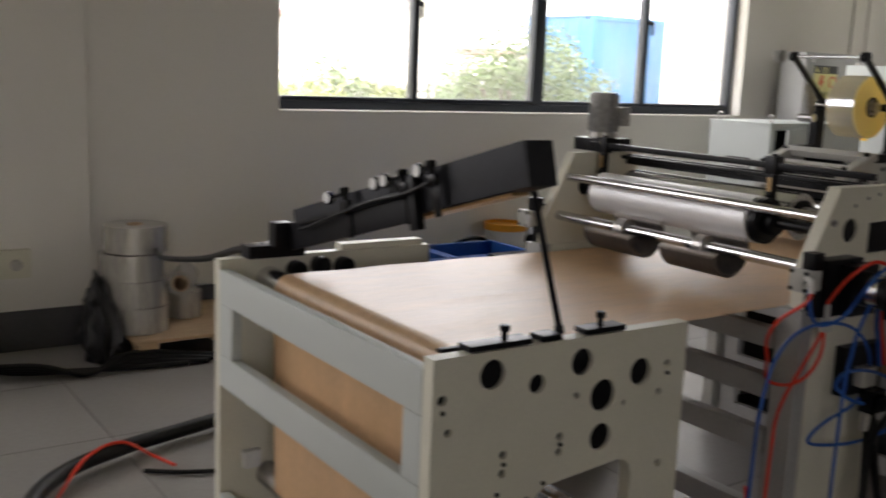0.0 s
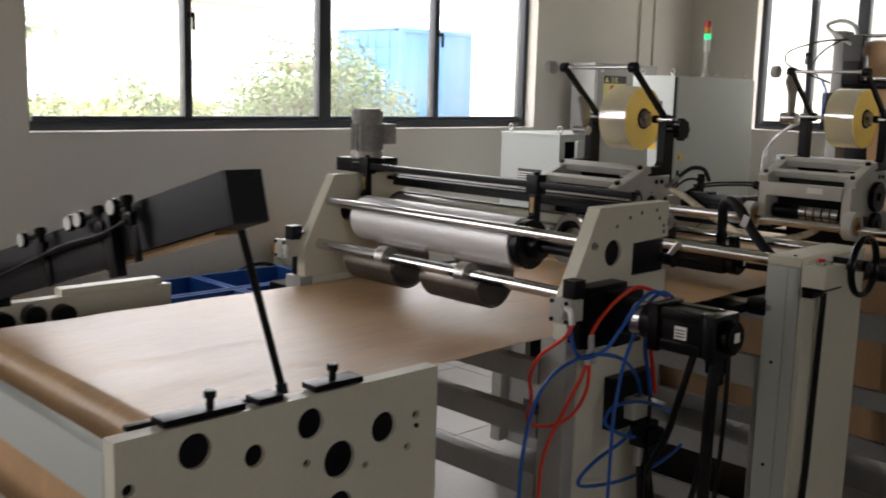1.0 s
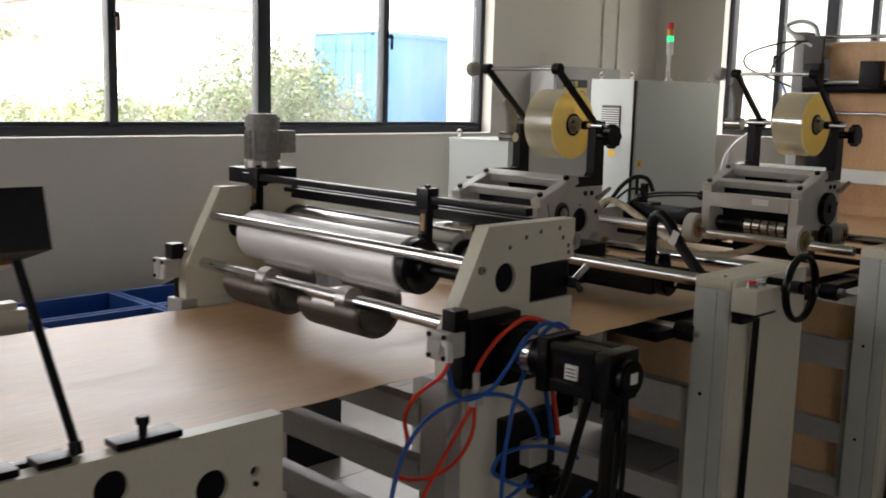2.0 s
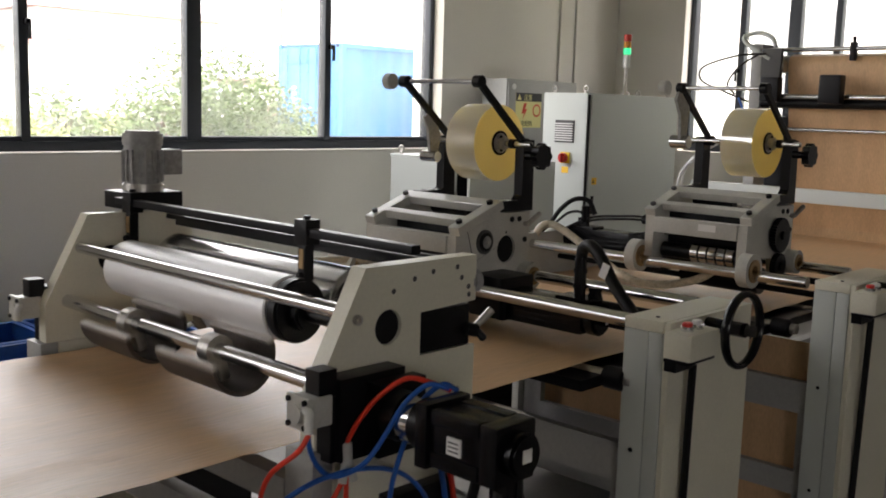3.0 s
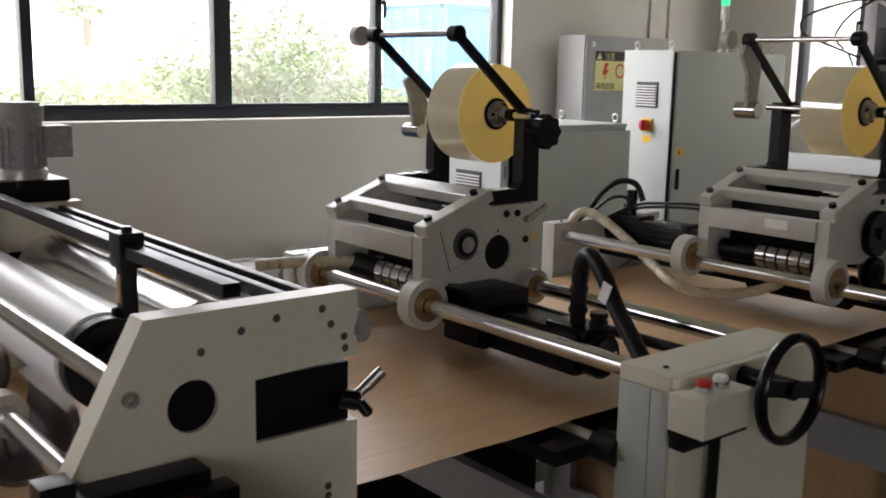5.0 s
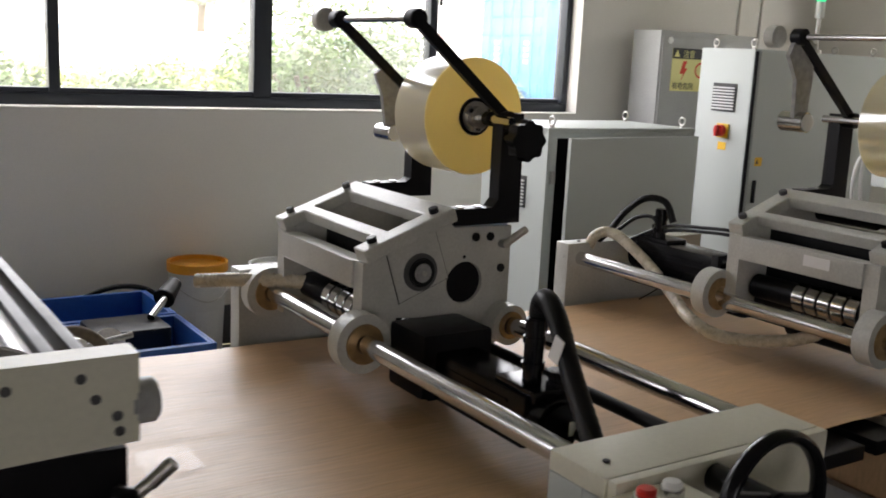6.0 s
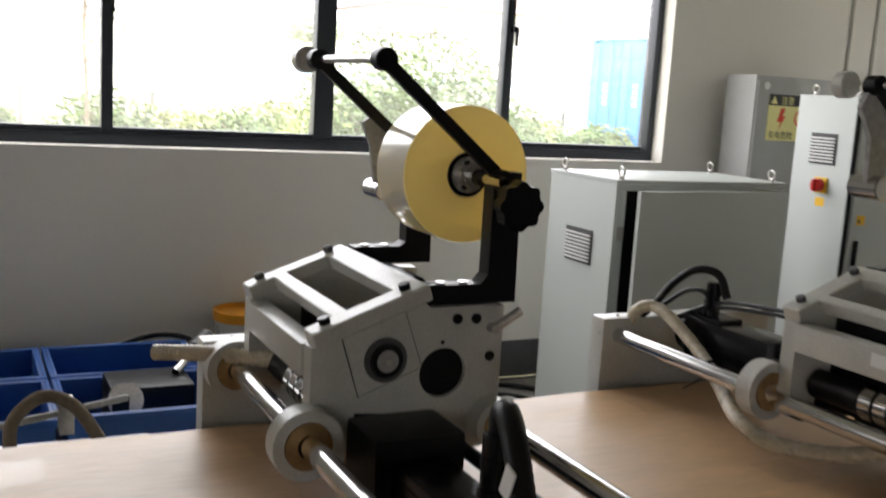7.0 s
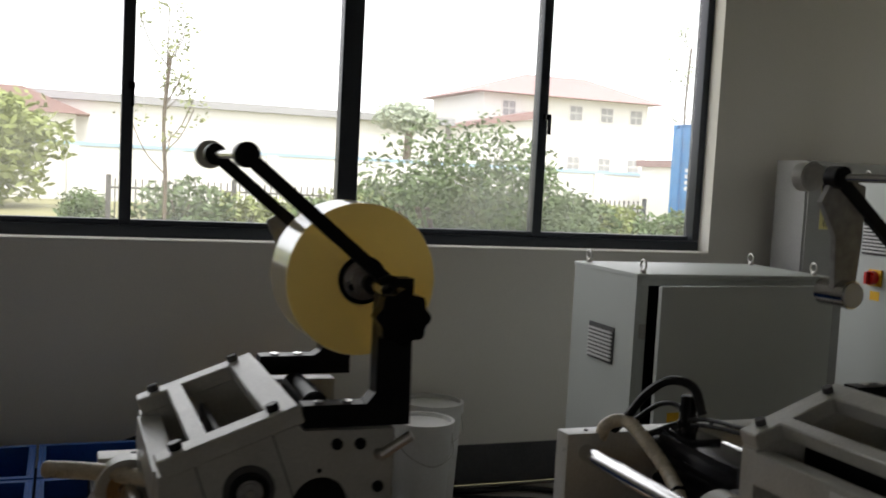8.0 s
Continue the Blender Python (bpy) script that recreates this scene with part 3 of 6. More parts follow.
            part("flange_hub", cyl(B(), (x, y0 - 0.03, z), (x, y0 - 0.006, z), r * 0.45, 28, bevel=0.004), WORN, ro)
        part("journal", cyl(B(), (x, y1, z), (x, 3.37, z), 0.018, 16), BLACK, ro)
    part("upper_rod", cyl(B(), (2.818, 2.225, 1.156), (2.818, 3.39, 1.156), 0.0155, 20, bevel=0.002), STEEL, p)
    # the turning shaft: rod, collars and half-shell pads
    sx, sy, sz = SHAFT
    sh = part("shaft", cyl(B(), (sx, 2.225, sz), (sx, 3.38, sz), 0.0185, 24), STEEL, p, "polished turning steel shaft", SHAFT)
    for yc in (3.02, 2.655):
        bm = ring(B(), (sx, yc - 0.02, sz), (sx, yc + 0.02, sz), 0.036, 0.0185, 28)
        box(bm, sx + 0.02, sx + 0.078, yc - 0.018, yc + 0.018, sz - 0.012, sz + 0.012, 0.002)
        part("collar", bm, WORN, sh)
        bm = B()
        n, y0, y1 = 20, yc - 0.115, yc + 0.115
        rows = []
        for k in range(n + 1):
            a = radians(-95 + 190 * k / n)
            c, s = math.cos(a), math.sin(a)
            rows.append([bm.verts.new((sx + r * c, y, sz + r * s)) for r, y in ((0.084, y0), (0.084, y1), (0.074, y1), (0.074, y0))])
        for a, b in zip(rows, rows[1:]):
            for k in range(4):
                bm.faces.new((a[k], a[(k + 1) % 4], b[(k + 1) % 4], b[k]))
        bm.faces.new(rows[0][::-1])
        bm.faces.new(rows[-1])
        bmesh.ops.recalc_face_normals(bm, faces=list(bm.faces))
        for a0, a1 in ((-101, -95.3), (95.3, 101)):
            edge = B()
            vs = [[edge.verts.new((sx + r * math.cos(radians(a)), y, sz + r * math.sin(radians(a)))) for r, y in ((0.085, y0), (0.085, y1), (0.066, y1), (0.066, y0))] for a in (a0, a1)]
            for k in range(4):
                edge.faces.new((vs[0][k], vs[0][(k + 1) % 4], vs[1][(k + 1) % 4], vs[1][k]))
            edge.faces.new(vs[0][::-1])
            edge.faces.new(vs[1])
            bmesh.ops.recalc_face_normals(edge, faces=list(edge.faces))
            part("pad_edge", edge, WORN, sh)
        shell = part("pad_shell", bm, PAD, sh, "curved worn steel pad")
        bm = B()
        for k in range(-3, 4):
            a, b = radians(k * 9 - 4), radians(k * 9 + 5)
            vs = [bm.verts.new((sx + 0.0855 * math.cos(t), y, sz + 0.0855 * math.sin(t))) for t in (a, b) for y in (yc - 0.02, yc + 0.035)]
            ws = [bm.verts.new((sx + 0.083 * math.cos(t), y, sz + 0.083 * math.sin(t))) for t in (a, b) for y in (yc - 0.02, yc + 0.035)]
            for q in ((0, 1, 3, 2),):
                bm.faces.new([vs[i] for i in q])
        part("stamp", bm, BRASS, sh, "reddish rubber stamp strip on the pad")
    # bearing blocks beside the plates, air cylinders
    for y, front in ((2.165, True), (3.40, False)):
        part("bracket", box(B(), 2.735, 2.905, y, y + 0.052, 0.885, 1.050, 0.003), BLACK, p)
        part("bracket_top", box(B(), 2.69, 2.734, y + 0.01, y + 0.052, 1.018, 1.072, 0.003), BLACK, p)
        part("bracket_side", box(B(), 2.72, 2.734, y + 0.012, y + 0.052, 0.885, 1.017, 0.002), BLACK, p)
        if front:
            part("bracket_step", box(B(), 2.80, 2.925, y - 0.04, y - 0.001, 0.89, 1.036, 0.003), BLACK, p)
        v = part("air_cylinder", box(B(), 2.668, 2.719, y + 0.004, y + 0.062, 0.966, 1.024, 0.004), GREY, p, "small grey pneumatic cylinder")
        part("end_plate", box(B(), 2.657, 2.667, y + 0.0, y + 0.066, 0.962, 1.028, 0.003), GREY, v)
        part("cylinder_cap", cyl(B(), (2.650, y + 0.033, 0.995), (2.657, y + 0.033, 0.995), 0.021, 24, bevel=0.003), GREY, v)
        for a in (0.009, 0.057):
            for b in (0.971, 1.019):
                part("bolt", cyl(B(), (2.652, y + a, b), (2.657, y + a, b), 0.0058, 10), BLACK, v)
        elbow = tube(B(), [(2.664, y + 0.02, 1.003), (2.652, y - 0.008, 1.004), (2.642, y - 0.02, 0.996), (2.638, y - 0.026, 0.972)], 0.0085, 12, 6)
        part("fitting", elbow, WHITEP, v)
    # servo drive
    sx0, sx1, sz0, sz1 = 2.79, 2.898, 0.917, 1.027
    mx, mz = (sx0 + sx1) / 2, (sz0 + sz1) / 2
    sv = part("servo_motor", box(B(), sx0 + 0.004, sx1 - 0.004, 1.835, 1.985, sz0 + 0.004, sz1 - 0.004, 0.008), BLACKP, p, "black servo motor with a finned body")
    for a in (sx0, sx1 - 0.03):
        for b in (sz0, sz1 - 0.03):
            part("corner_rib", box(B(), a, a + 0.03, 1.865, 1.984, b, b + 0.03, 0.006), BLACKP, sv)
    part("rear_cover", box(B(), sx0, sx1, 1.823, 1.862, sz0, sz1, 0.006), BLACKP, sv)
    part("flange", box(B(), sx0 - 0.006, sx1 + 0.006, 1.985, 2.015, sz0 - 0.006, sz1 + 0.006, 0.005), BLACKP, sv)
    part("gearbox", cyl(B(), (mx, 2.015, mz), (mx, 2.05, mz), 0.050, 32, bevel=0.003), BLACK, sv)
    part("gearbox_band", cyl(B(), (mx, 2.05, mz), (mx, 2.085, mz), 0.047, 32, bevel=0.002), STEEL, sv, "bright steel gearbox band")
    part("gearbox_neck", cyl(B(), (mx, 2.085, mz), (mx, 2.126, mz), 0.05, 32, bevel=0.002), BLACK, sv)
    part("end_cap", cyl(B(), (mx, 1.798, mz), (mx, 1.823, mz), 0.042, 28, bevel=0.006), BLACKP, sv)
    np_ = part("nameplate", box(B(), sx0 - 0.0015, sx0 + 0.003, 1.905, 1.938, mz - 0.018, mz + 0.014, 0), LABEL, sv)
    for k in range(3):
        part("print_bar", box(B(), sx0 - 0.0022, sx0 - 0.0014, 1.909, 1.934, mz - 0.012 + k * 0.008, mz - 0.009 + k * 0.008, 0), GRILLE, np_)
    part("cap_label", box(B(), mx - 0.012, mx + 0.012, 1.7965, 1.798, mz - 0.01, mz + 0.014, 0), LABEL, sv)
    part("connector", box(B(), mx - 0.012, mx + 0.03, 1.832, 1.872, 0.872, 0.918, 0.004), BLACKP, sv)
    part("connector_nut", cyl(B(), (mx + 0.009, 1.852, 0.845), (mx + 0.009, 1.852, 0.873), 0.02, 18, bevel=0.003), BLACKP, sv)
    # the press's own button box behind the servo
    bx = part("button_box", box(B(), 3.075, 3.19, 2.075, 2.165, 0.845, 0.915, 0.006), CREAM, p, "small cream button box")
    for a, m in ((3.11, RED), (3.155, WHITEP)):
        part("button_ring", cyl(B(), (a, 2.074, 0.88), (a, 2.061, 0.88), 0.016, 20), STEEL, bx)
        part("button", cyl(B(), (a, 2.061, 0.88), (a, 2.051, 0.88), 0.0125, 20, bevel=0.002), m, bx)
    # vertical gear motor on the far plate
    mt = part("gear_motor", cyl(B(), (3.062, 3.46, 1.318), (3.062, 3.46, 1.44), 0.054, 32, bevel=0.003), MOTORG, p, "grey finned electric motor standing upright")
    part("motor_cap", cyl(B(), (3.062, 3.46, 1.425), (3.062, 3.46, 1.475), 0.058, 32, bevel=0.008), MOTORG, mt)
    for k in range(18):
        a = 2 * math.pi * k / 18
        part("fin", box(B(), -0.0015, 0.0015, 0.052, 0.060, 1.325, 1.42, 0, Matrix.Translation((3.062, 3.46, 0)) @ Matrix.Rotation(a, 4, "Z")), MOTORG, mt)
    part("motor_base", cyl(B(), (3.062, 3.46, 1.298), (3.062, 3.46, 1.32), 0.060, 28, bevel=0.003), WORN, mt)
    part("terminal_box", box(B(), 3.115, 3.175, 3.425, 3.495, 1.345, 1.42, 0.004), MOTORG, mt)
    part("motor_seat", box(B(), 2.975, 3.15, 3.385, 3.53, 1.248, 1.298, 0.004), BLACK, p)
    # posts and cross bars below
    for y in (2.20, 3.37):
        part("post_cover", box(B(), 2.752, 3.10, y, y + 0.10, 0.06, 0.898, 0.004), CREAM, p)
        part("post_profile", box(B(), 2.70, 2.751, y + 0.004, y + 0.09, 0.05, 0.898, 0.004), FRAME, p)
        part("post_plinth", box(B(), 2.71, 3.12, y + 0.01, y + 0.10, 0.0, 0.058, 0.003), FRAME, p)
    for z0, z1 in ((0.765, 0.825), (0.61, 0.68), (0.44, 0.51), (0.20, 0.27)):
        part("cross_bar", box(B(), 2.705, 2.75, 2.30, 3.37, z0, z1, 0.003), FRAME, p)
        part("cross_bar", box(B(), 2.30, 2.70, 3.44, 3.50, z0 - 0.03, z1 - 0.03, 0.003), FRAME, p)
    part("inner_post", box(B(), 2.56, 2.63, 3.36, 3.43, 0.0, 0.72, 0.003), FRAME, p)
    part("dark_box", box(B(), 2.87, 3.06, 2.165, 2.20, 0.63, 0.78, 0.004), BLACK, p)
    part("valve_block", box(B(), 2.92, 2.985, 2.13, 2.165, 0.66, 0.72, 0.004), GREY, p)
    return p, sh


PRESS, TURNING = press()


# ---- stations: a front post and a rear plate that carry two guide rods ----
stands_at(0, 0, 0.016)


def station(dx, dy):
    s = thing("guide_rod_station", (4.0 + dx, 2.8, 0), "cream post and rear plate joined by polished steel guide rods", "machine", "stations of the line")
    def F(v):
        return v + dy
    x0, x1 = 3.785 + dx, 4.235 + dx
    part("front_post", box(B(), x0 + 0.004, x1, F(2.105), F(2.122), 0.07, 1.020, 0.003), CREAM, s)
    for a, b in ((x0, x0 + 0.075), (x1 - 0.077, x1 - 0.002)):
        part("post_frame", box(B(), a, b, F(2.123), F(2.165), 0.05, 0.989, 0.003), CAB, s)
        part("post_frame", box(B(), a, b, F(2.167), F(2.24), 0.05, 0.989, 0.003), CAB, s)
    part("post_top", box(B(), x0, x1 - 0.002, F(2.123), F(2.24), 0.990, 1.021, 0.003), CREAM, s)
    part("plinth", box(B(), x0 + 0.01, x1 - 0.01, F(2.11), F(2.20), 0.02, 0.068, 0.003), CREAM, s)
    for x in (x0 + 0.06, x1 - 0.06):
        part("levelling_foot", cyl(B(), (x, F(2.16), -0.016), (x, F(2.16), 0.05), 0.022, 14), BLACK, s)
    bolts([(x0 - 0.001, F(2.20), z) for z in (0.30, 0.66)], (-1, 0, 0), 0.006, 0.003, BLACK, s, "screw")
    bolts([(x0 + 0.04, F(2.165), 1.022)], (0, 0, 1), 0.006, 0.003, BLACK, s, "screw")
    # the plate's shaded look is put into its colour: grey, not cream
    part("rear_plate", box(B(), x0 - (0.017 if dx < 0.5 else 0.01), x1 + 0.10, 3.395, 3.45, 0.05, 1.045, 0.005), GREY, s)
    bolts([(x0 + 0.05, 3.42, 1.045), (x1 - 0.05, 3.42, 1.045)], (0, 0, 1), 0.006, 0.003, BLACK, s, "screw")
    part("guide_rod", cyl(B(), (3.825 + dx, 2.2, 1.0), (3.825 + dx, 3.42, 1.0), 0.0195, 28, bevel=0.002), STEEL, s)
    part("guide_rod", cyl(B(), (4.185 + dx, 2.2, 1.0), (4.185 + dx, 3.42, 1.0), 0.0195, 28, bevel=0.002), STEEL, s)
    part("lead_screw", cyl(B(), (4.115 + dx, 2.16, 0.962), (4.115 + dx, 3.42, 0.962), 0.013, 20), BLACK, s)
    part("spline_shaft", cyl(B(), (4.02 + dx, 2.2, 0.93), (4.02 + dx, 3.42, 0.93), 0.012, 16), BLACK, s)
    # rollers that carry the web
    for x in (3.80, 4.16):
        r = part("web_roller", cyl(B(), (x + dx, 2.215, 0.84), (x + dx, 3.39, 0.84), 0.018, 20), WORN, s)
        part("bearing", cyl(B(), (x + dx, 2.235, 0.84), (x + dx, 2.30, 0.84), 0.032, 24, bevel=0.003), BLACK, r)
    # push-button box and hand wheel
    bx = part("button_box", box(B(), x0 - 0.028, x0 + 0.117, F(2.026), F(2.104), 0.936, 1.006, 0.005), CREAM, s, "small cream button box")
    for x, m in ((x0 + 0.02, RED), (x0 + 0.068, WHITEP)):
        part("button_ring", cyl(B(), (x, F(2.066), 1.006), (x, F(2.066), 1.018), 0.017, 24), STEEL, bx)
        part("button", cyl(B(), (x, F(2.066), 1.018), (x, F(2.066), 1.028), 0.0135, 24, bevel=0.002), m, bx)
    part("box_gasket", box(B(), x0 - 0.024, x0 + 0.112, F(2.034), F(2.104), 0.926, 0.9345, 0.001), BLACK, bx)
    part("box_bracket", box(B(), x0 - 0.02, x0 + 0.07, F(2.07), F(2.104), 0.90, 0.926, 0.002), BLACK, s)
    cx, cz, yw = x0 + 0.192, 0.995, F(2.00)
    wb = B()
    n, k2 = 36, 10
    rows = []
    for k in range(n):
        a = 2 * math.pi * k / n
        rows.append([wb.verts.new((cx + (0.096 + 0.0095 * math.cos(b)) * math.cos(a), yw + 0.0125 * math.sin(b), cz + (0.096 + 0.0095 * math.cos(b)) * math.sin(a))) for b in (2 * math.pi * q / k2 for q in range(k2))])
    for k in range(n):
        for q in range(k2):
            wb.faces.new((rows[k][q], rows[(k + 1) % n][q], rows[(k + 1) % n][(q + 1) % k2], rows[k][(q + 1) % k2]))
    wh = part("hand_wheel", wb, BLACKP, s, "black plastic hand wheel")
    part("spoke", box(B(), -0.092, 0.092, yw - 0.005, yw + 0.008, -0.016, 0.016, 0.004, Matrix.Translation((cx, 0, cz)) @ Matrix.Rotation(radians(12), 4, "Y")), BLACKP, wh)
    part("hub", cyl(B(), (cx, yw - 0.012, cz), (cx, F(2.106), cz), 0.02, 20, bevel=0.003), BLACKP, wh)
    # lower frame
    for z0, z1 in ((0.60, 0.68), (0.12, 0.20)):
        part("side_rail", box(B(), x1, x1 + 0.60, 3.40, 3.45, z0, z1, 0.003), FRAME, s)
    part("end_frame", plate(B(), [(F(2.21), 0.05), (3.39, 0.05), (3.39, 0.66), (F(2.21), 0.66)], [[(F(2.27), 0.34), (F(2.27), 0.55), (3.30, 0.55), (3.30, 0.34)], [(F(2.27), 0.12), (F(2.27), 0.26), (3.30, 0.26), (3.30, 0.12)]], x0 + 0.02, x0 + 0.05, "x"), FRAME, s)
    part("support_table", box(B(), x0 - 0.10, x1 + 0.42, 2.30, 3.385, 0.815, 0.846, 0.003), BLACK, s, "black sheet-metal table under the paper")
    # near-black panel and belly plate added so the space underneath looks shaded
    part("rear_panel", box(B(), x0 + 0.06, x1 + 0.5, 3.388, 3.394, 0.10, 0.81, 0.001), DARKIN, s)
    part("belly_plate", box(B(), x0 + 0.09, x1, 2.24, 3.38, 0.10, 0.11, 0.002), BLACK, s)
    return s


station(0.0, 0.0)
station(1.01, -0.08)


# ---- applicator heads that slide on the rods ----
stands_at(-0.003, -0.012, 0)


def head(dx, dy, gears):
    def X(v):
        return v + dx

    def Y(v):
        return v + dy
    h = thing("applicator_head", (X(4.02), Y(3.12), 1.0), "grey cast applicator head on guide rods, with " + ("black gears" if gears else "a round hub"), "machine", "applicator heads")
    outline = [(3.838, 0.975), (3.838, 1.170), (4.04, 1.245), (4.055, 1.231), (4.203, 1.229), (4.203, 0.985), (4.17, 0.965), (4.09, 0.965), (4.07, 1.035), (3.92, 1.05), (3.905, 0.965)]
    outline = [(X(a), b) for a, b in outline]
    big = [circle(X(4.085), 1.111, 0.0455, 32)] if not gears else []
    for y in (2.92, 3.30):
        part("side_plate", plate(B(), outline, big, Y(y), Y(y + 0.036)), GREY, h)
    # bosses round the rods
    for x, z in ((3.812, 1.003), (4.185, 1.0)):
        r = 0.061 if x < 4 else 0.045
        for y0, y1 in ((2.878, 2.92), (3.337, 3.378)):
            b = part("rod_boss", ring(B(), (X(3.825 if x < 4 else 4.185), Y(y0), 1.016), (X(3.825 if x < 4 else 4.185), Y(y1), 1.016), r, r * 0.68, 36), GREY, h)
            part("bush", ring(B(), (X(3.825 if x < 4 else 4.185), Y(y0 - 0.004), 1.016), (X(3.825 if x < 4 else 4.185), Y(y1), 1.016), r * 0.675, 0.0198, 28), BRASS, b, "worn bronze bush")
    # front beam and the dark stack of knife rings under it
    part("front_beam", box(B(), X(3.832), X(3.875), Y(2.957), Y(3.299), 1.112, 1.17, 0.005), GREY, h)
    part("rear_beam", box(B(), X(4.15), X(4.195), Y(2.957), Y(3.299), 1.10, 1.19, 0.005), GREY, h)
    # black plate added behind the knife rings so the opening looks shaded
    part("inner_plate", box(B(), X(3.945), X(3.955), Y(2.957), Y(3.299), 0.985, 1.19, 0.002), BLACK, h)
    for k in range(5):
        part("knife_ring", cyl(B(), (X(3.90), Y(2.985 + k * 0.036), 1.043), (X(3.90), Y(3.015 + k * 0.036), 1.043), 0.035, 24, bevel=0.002), STEEL, h)
    part("knife_shaft", cyl(B(), (X(3.90), Y(2.957), 1.043), (X(3.90), Y(3.285), 1.043), 0.03, 20), BLACK, h)
    part("pressure_roller", cyl(B(), (X(4.06), Y(2.96), 0.945), (X(4.06), Y(3.28), 0.945), 0.05, 28, bevel=0.002), RUBBER, h)
    # sloping cover frame with two cross ribs
    m = Matrix.Translation((X(3.842), 0, 1.170)) @ Matrix.Rotation(-math.atan2(0.077, 0.207), 4, "Y")
    cov = plate(B(), [(0.0, Y(2.905)), (0.225, Y(2.905)), (0.225, Y(3.342)), (0.0, Y(3.342)), (0.0, Y(3.296)), (0.055, Y(3.296)), (0.055, Y(2.951)), (0.0, Y(2.951))],
                [[(0.084, Y(2.951)), (0.176, Y(2.951)), (0.176, Y(3.296)), (0.084, Y(3.296))]], 0.0, 0.03, "z")
    bmesh.ops.bevel(cov, geom=[e for e in cov.edges if len(e.link_faces) == 2 and e.calc_face_angle(0) > 0.6], offset=0.0025, segments=1, affect="EDGES")
    part("cover_frame", join(B(), cov, m), GREY, h)
    for u, y in ((0.034, 2.93), (0.034, 3.322), (0.188, 2.93), (0.188, 3.322)):
        c = m @ Vector((u, Y(y), 0.03))
        n = m.to_3x3() @ Vector((0, 0, 1))
        part("cover_bolt", cyl(B(), c, c + n * 0.012, 0.0105, 6 if y > 3 else 14, bevel=0.001), GRILLE if y > 3 else BLACK, h)
    # floor of the cover's opening, coloured near black for its shade
    part("window_floor", box(B(), X(3.89), X(4.04), Y(2.958), Y(3.283), 1.10, 1.108, 0.001), DARKIN, h)
    # side fittings
    f = Y(2.92)
    if gears:
        for x, z, r in ((4.06, 1.125, 0.062), (4.06, 1.01, 0.045)):
            g = B()
            n = 36
            out = [(X(x) + (r + (0.003 if k % 2 else -0.003)) * math.cos(2 * math.pi * k / (2 * n)), z + (r + (0.003 if k % 2 else -0.003)) * math.sin(2 * math.pi * k / (2 * n))) for k in range(2 * n)]
            plate(g, out, [], f - 0.03, f - 0.008)
            gear = part("gear", g, BLACK, h, "black toothed gear")
            part("gear_hub", cyl(B(), (X(x), f - 0.04, z), (X(x), f, z), 0.018, 20, bevel=0.002), BLACK, gear)
        part("label_plate", box(B(), X(3.8305), X(3.8318), Y(3.04), Y(3.11), 1.135, 1.16, 0), LABEL, h)
    else:
        pan = [(3.886, 1.200), (4.005, 1.230), (4.043, 1.125), (3.925, 1.079)]
        pan = [(X(3.965 + (a - 3.965) * 0.985), 1.159 + (b - 1.159) * 0.985) for a, b in pan]
        part("panel", plate(B(), pan, [], f - 0.0025, f), GREY, h)
        part("panel_gap", plate(B(), [(X(3.965) + (a - X(3.965)) * 1.03, 1.159 + (b - 1.159) * 1.03) for a, b in pan], [], f - 0.0008, f), BLACK, h)
        hb = part("hub", cyl(B(), (X(3.972), f - 0.008, 1.143), (X(3.972), f, 1.143), 0.040, 32, bevel=0.002), GRILLE, h)
        part("hub_face", cyl(B(), (X(3.972), f - 0.012, 1.143), (X(3.972), f - 0.007, 1.143), 0.031, 28, bevel=0.003), BLACK, hb)
        part("hub_nut", cyl(B(), (X(3.972), f - 0.018, 1.143), (X(3.972), f - 0.011, 1.143), 0.020, 20, bevel=0.004), MOTORG, hb)
        part("hub_screw", cyl(B(), (X(3.972), f - 0.021, 1.143), (X(3.972), f - 0.0175, 1.143), 0.006, 12), WORN, hb)
        part("shaft_end", cyl(B(), (X(4.085), f + 0.008, 1.111), (X(4.085), f + 0.034, 1.111), 0.045, 28), BLACK, h)
    bolts([(X(x), f, z) for x, z in ((4.108, 1.209), (4.146, 1.208), (4.178, 1.137))], (0, -1, 0), 0.0095, 0.006, BLACK, h)
    bolts([(X(4.082), f, 1.167)], (0, -1, 0), 0.004, 0.001, BLACK, h, "screw")
    bm = cyl(B(), (X(4.178), f, 1.19), (X(4.178), f - 0.02, 1.192), 0.009, 14)
    cyl(bm, (X(4.178), f - 0.016, 1.192), (X(4.222), f - 0.03, 1.226), 0.0085, 16, bevel=0.002)
    part("clamp_lever", bm, WORN, h)
    # roll holder: two L-shaped arms, spindle, swing bar
    for y, zf in ((2.932, 0.0), (3.298, 0.008)):
        la = [(4.055, 1.232 + zf), (4.232, 1.232 + zf), (4.228, 1.47), (4.172, 1.47), (4.172, 1.285), (4.158, 1.268 + zf), (4.055, 1.268 + zf)]
        part("roll_arm", plate(B(), [(X(a), b) for a, b in la], [], Y(y), Y(y + 0.036)), BLACK, h)
        for x in (4.085, 4.13):
            part("arm_bolt", cyl(B(), (X(x), Y(y + 0.018), 1.266 + zf), (X(x), Y(y + 0.018), 1.271 + zf), 0.009, 14), STEEL, h)
    part("spindle", cyl(B(), (X(4.172), Y(2.90), 1.455), (X(4.172), Y(3.35), 1.455), 0.0095, 18), STEEL, h)
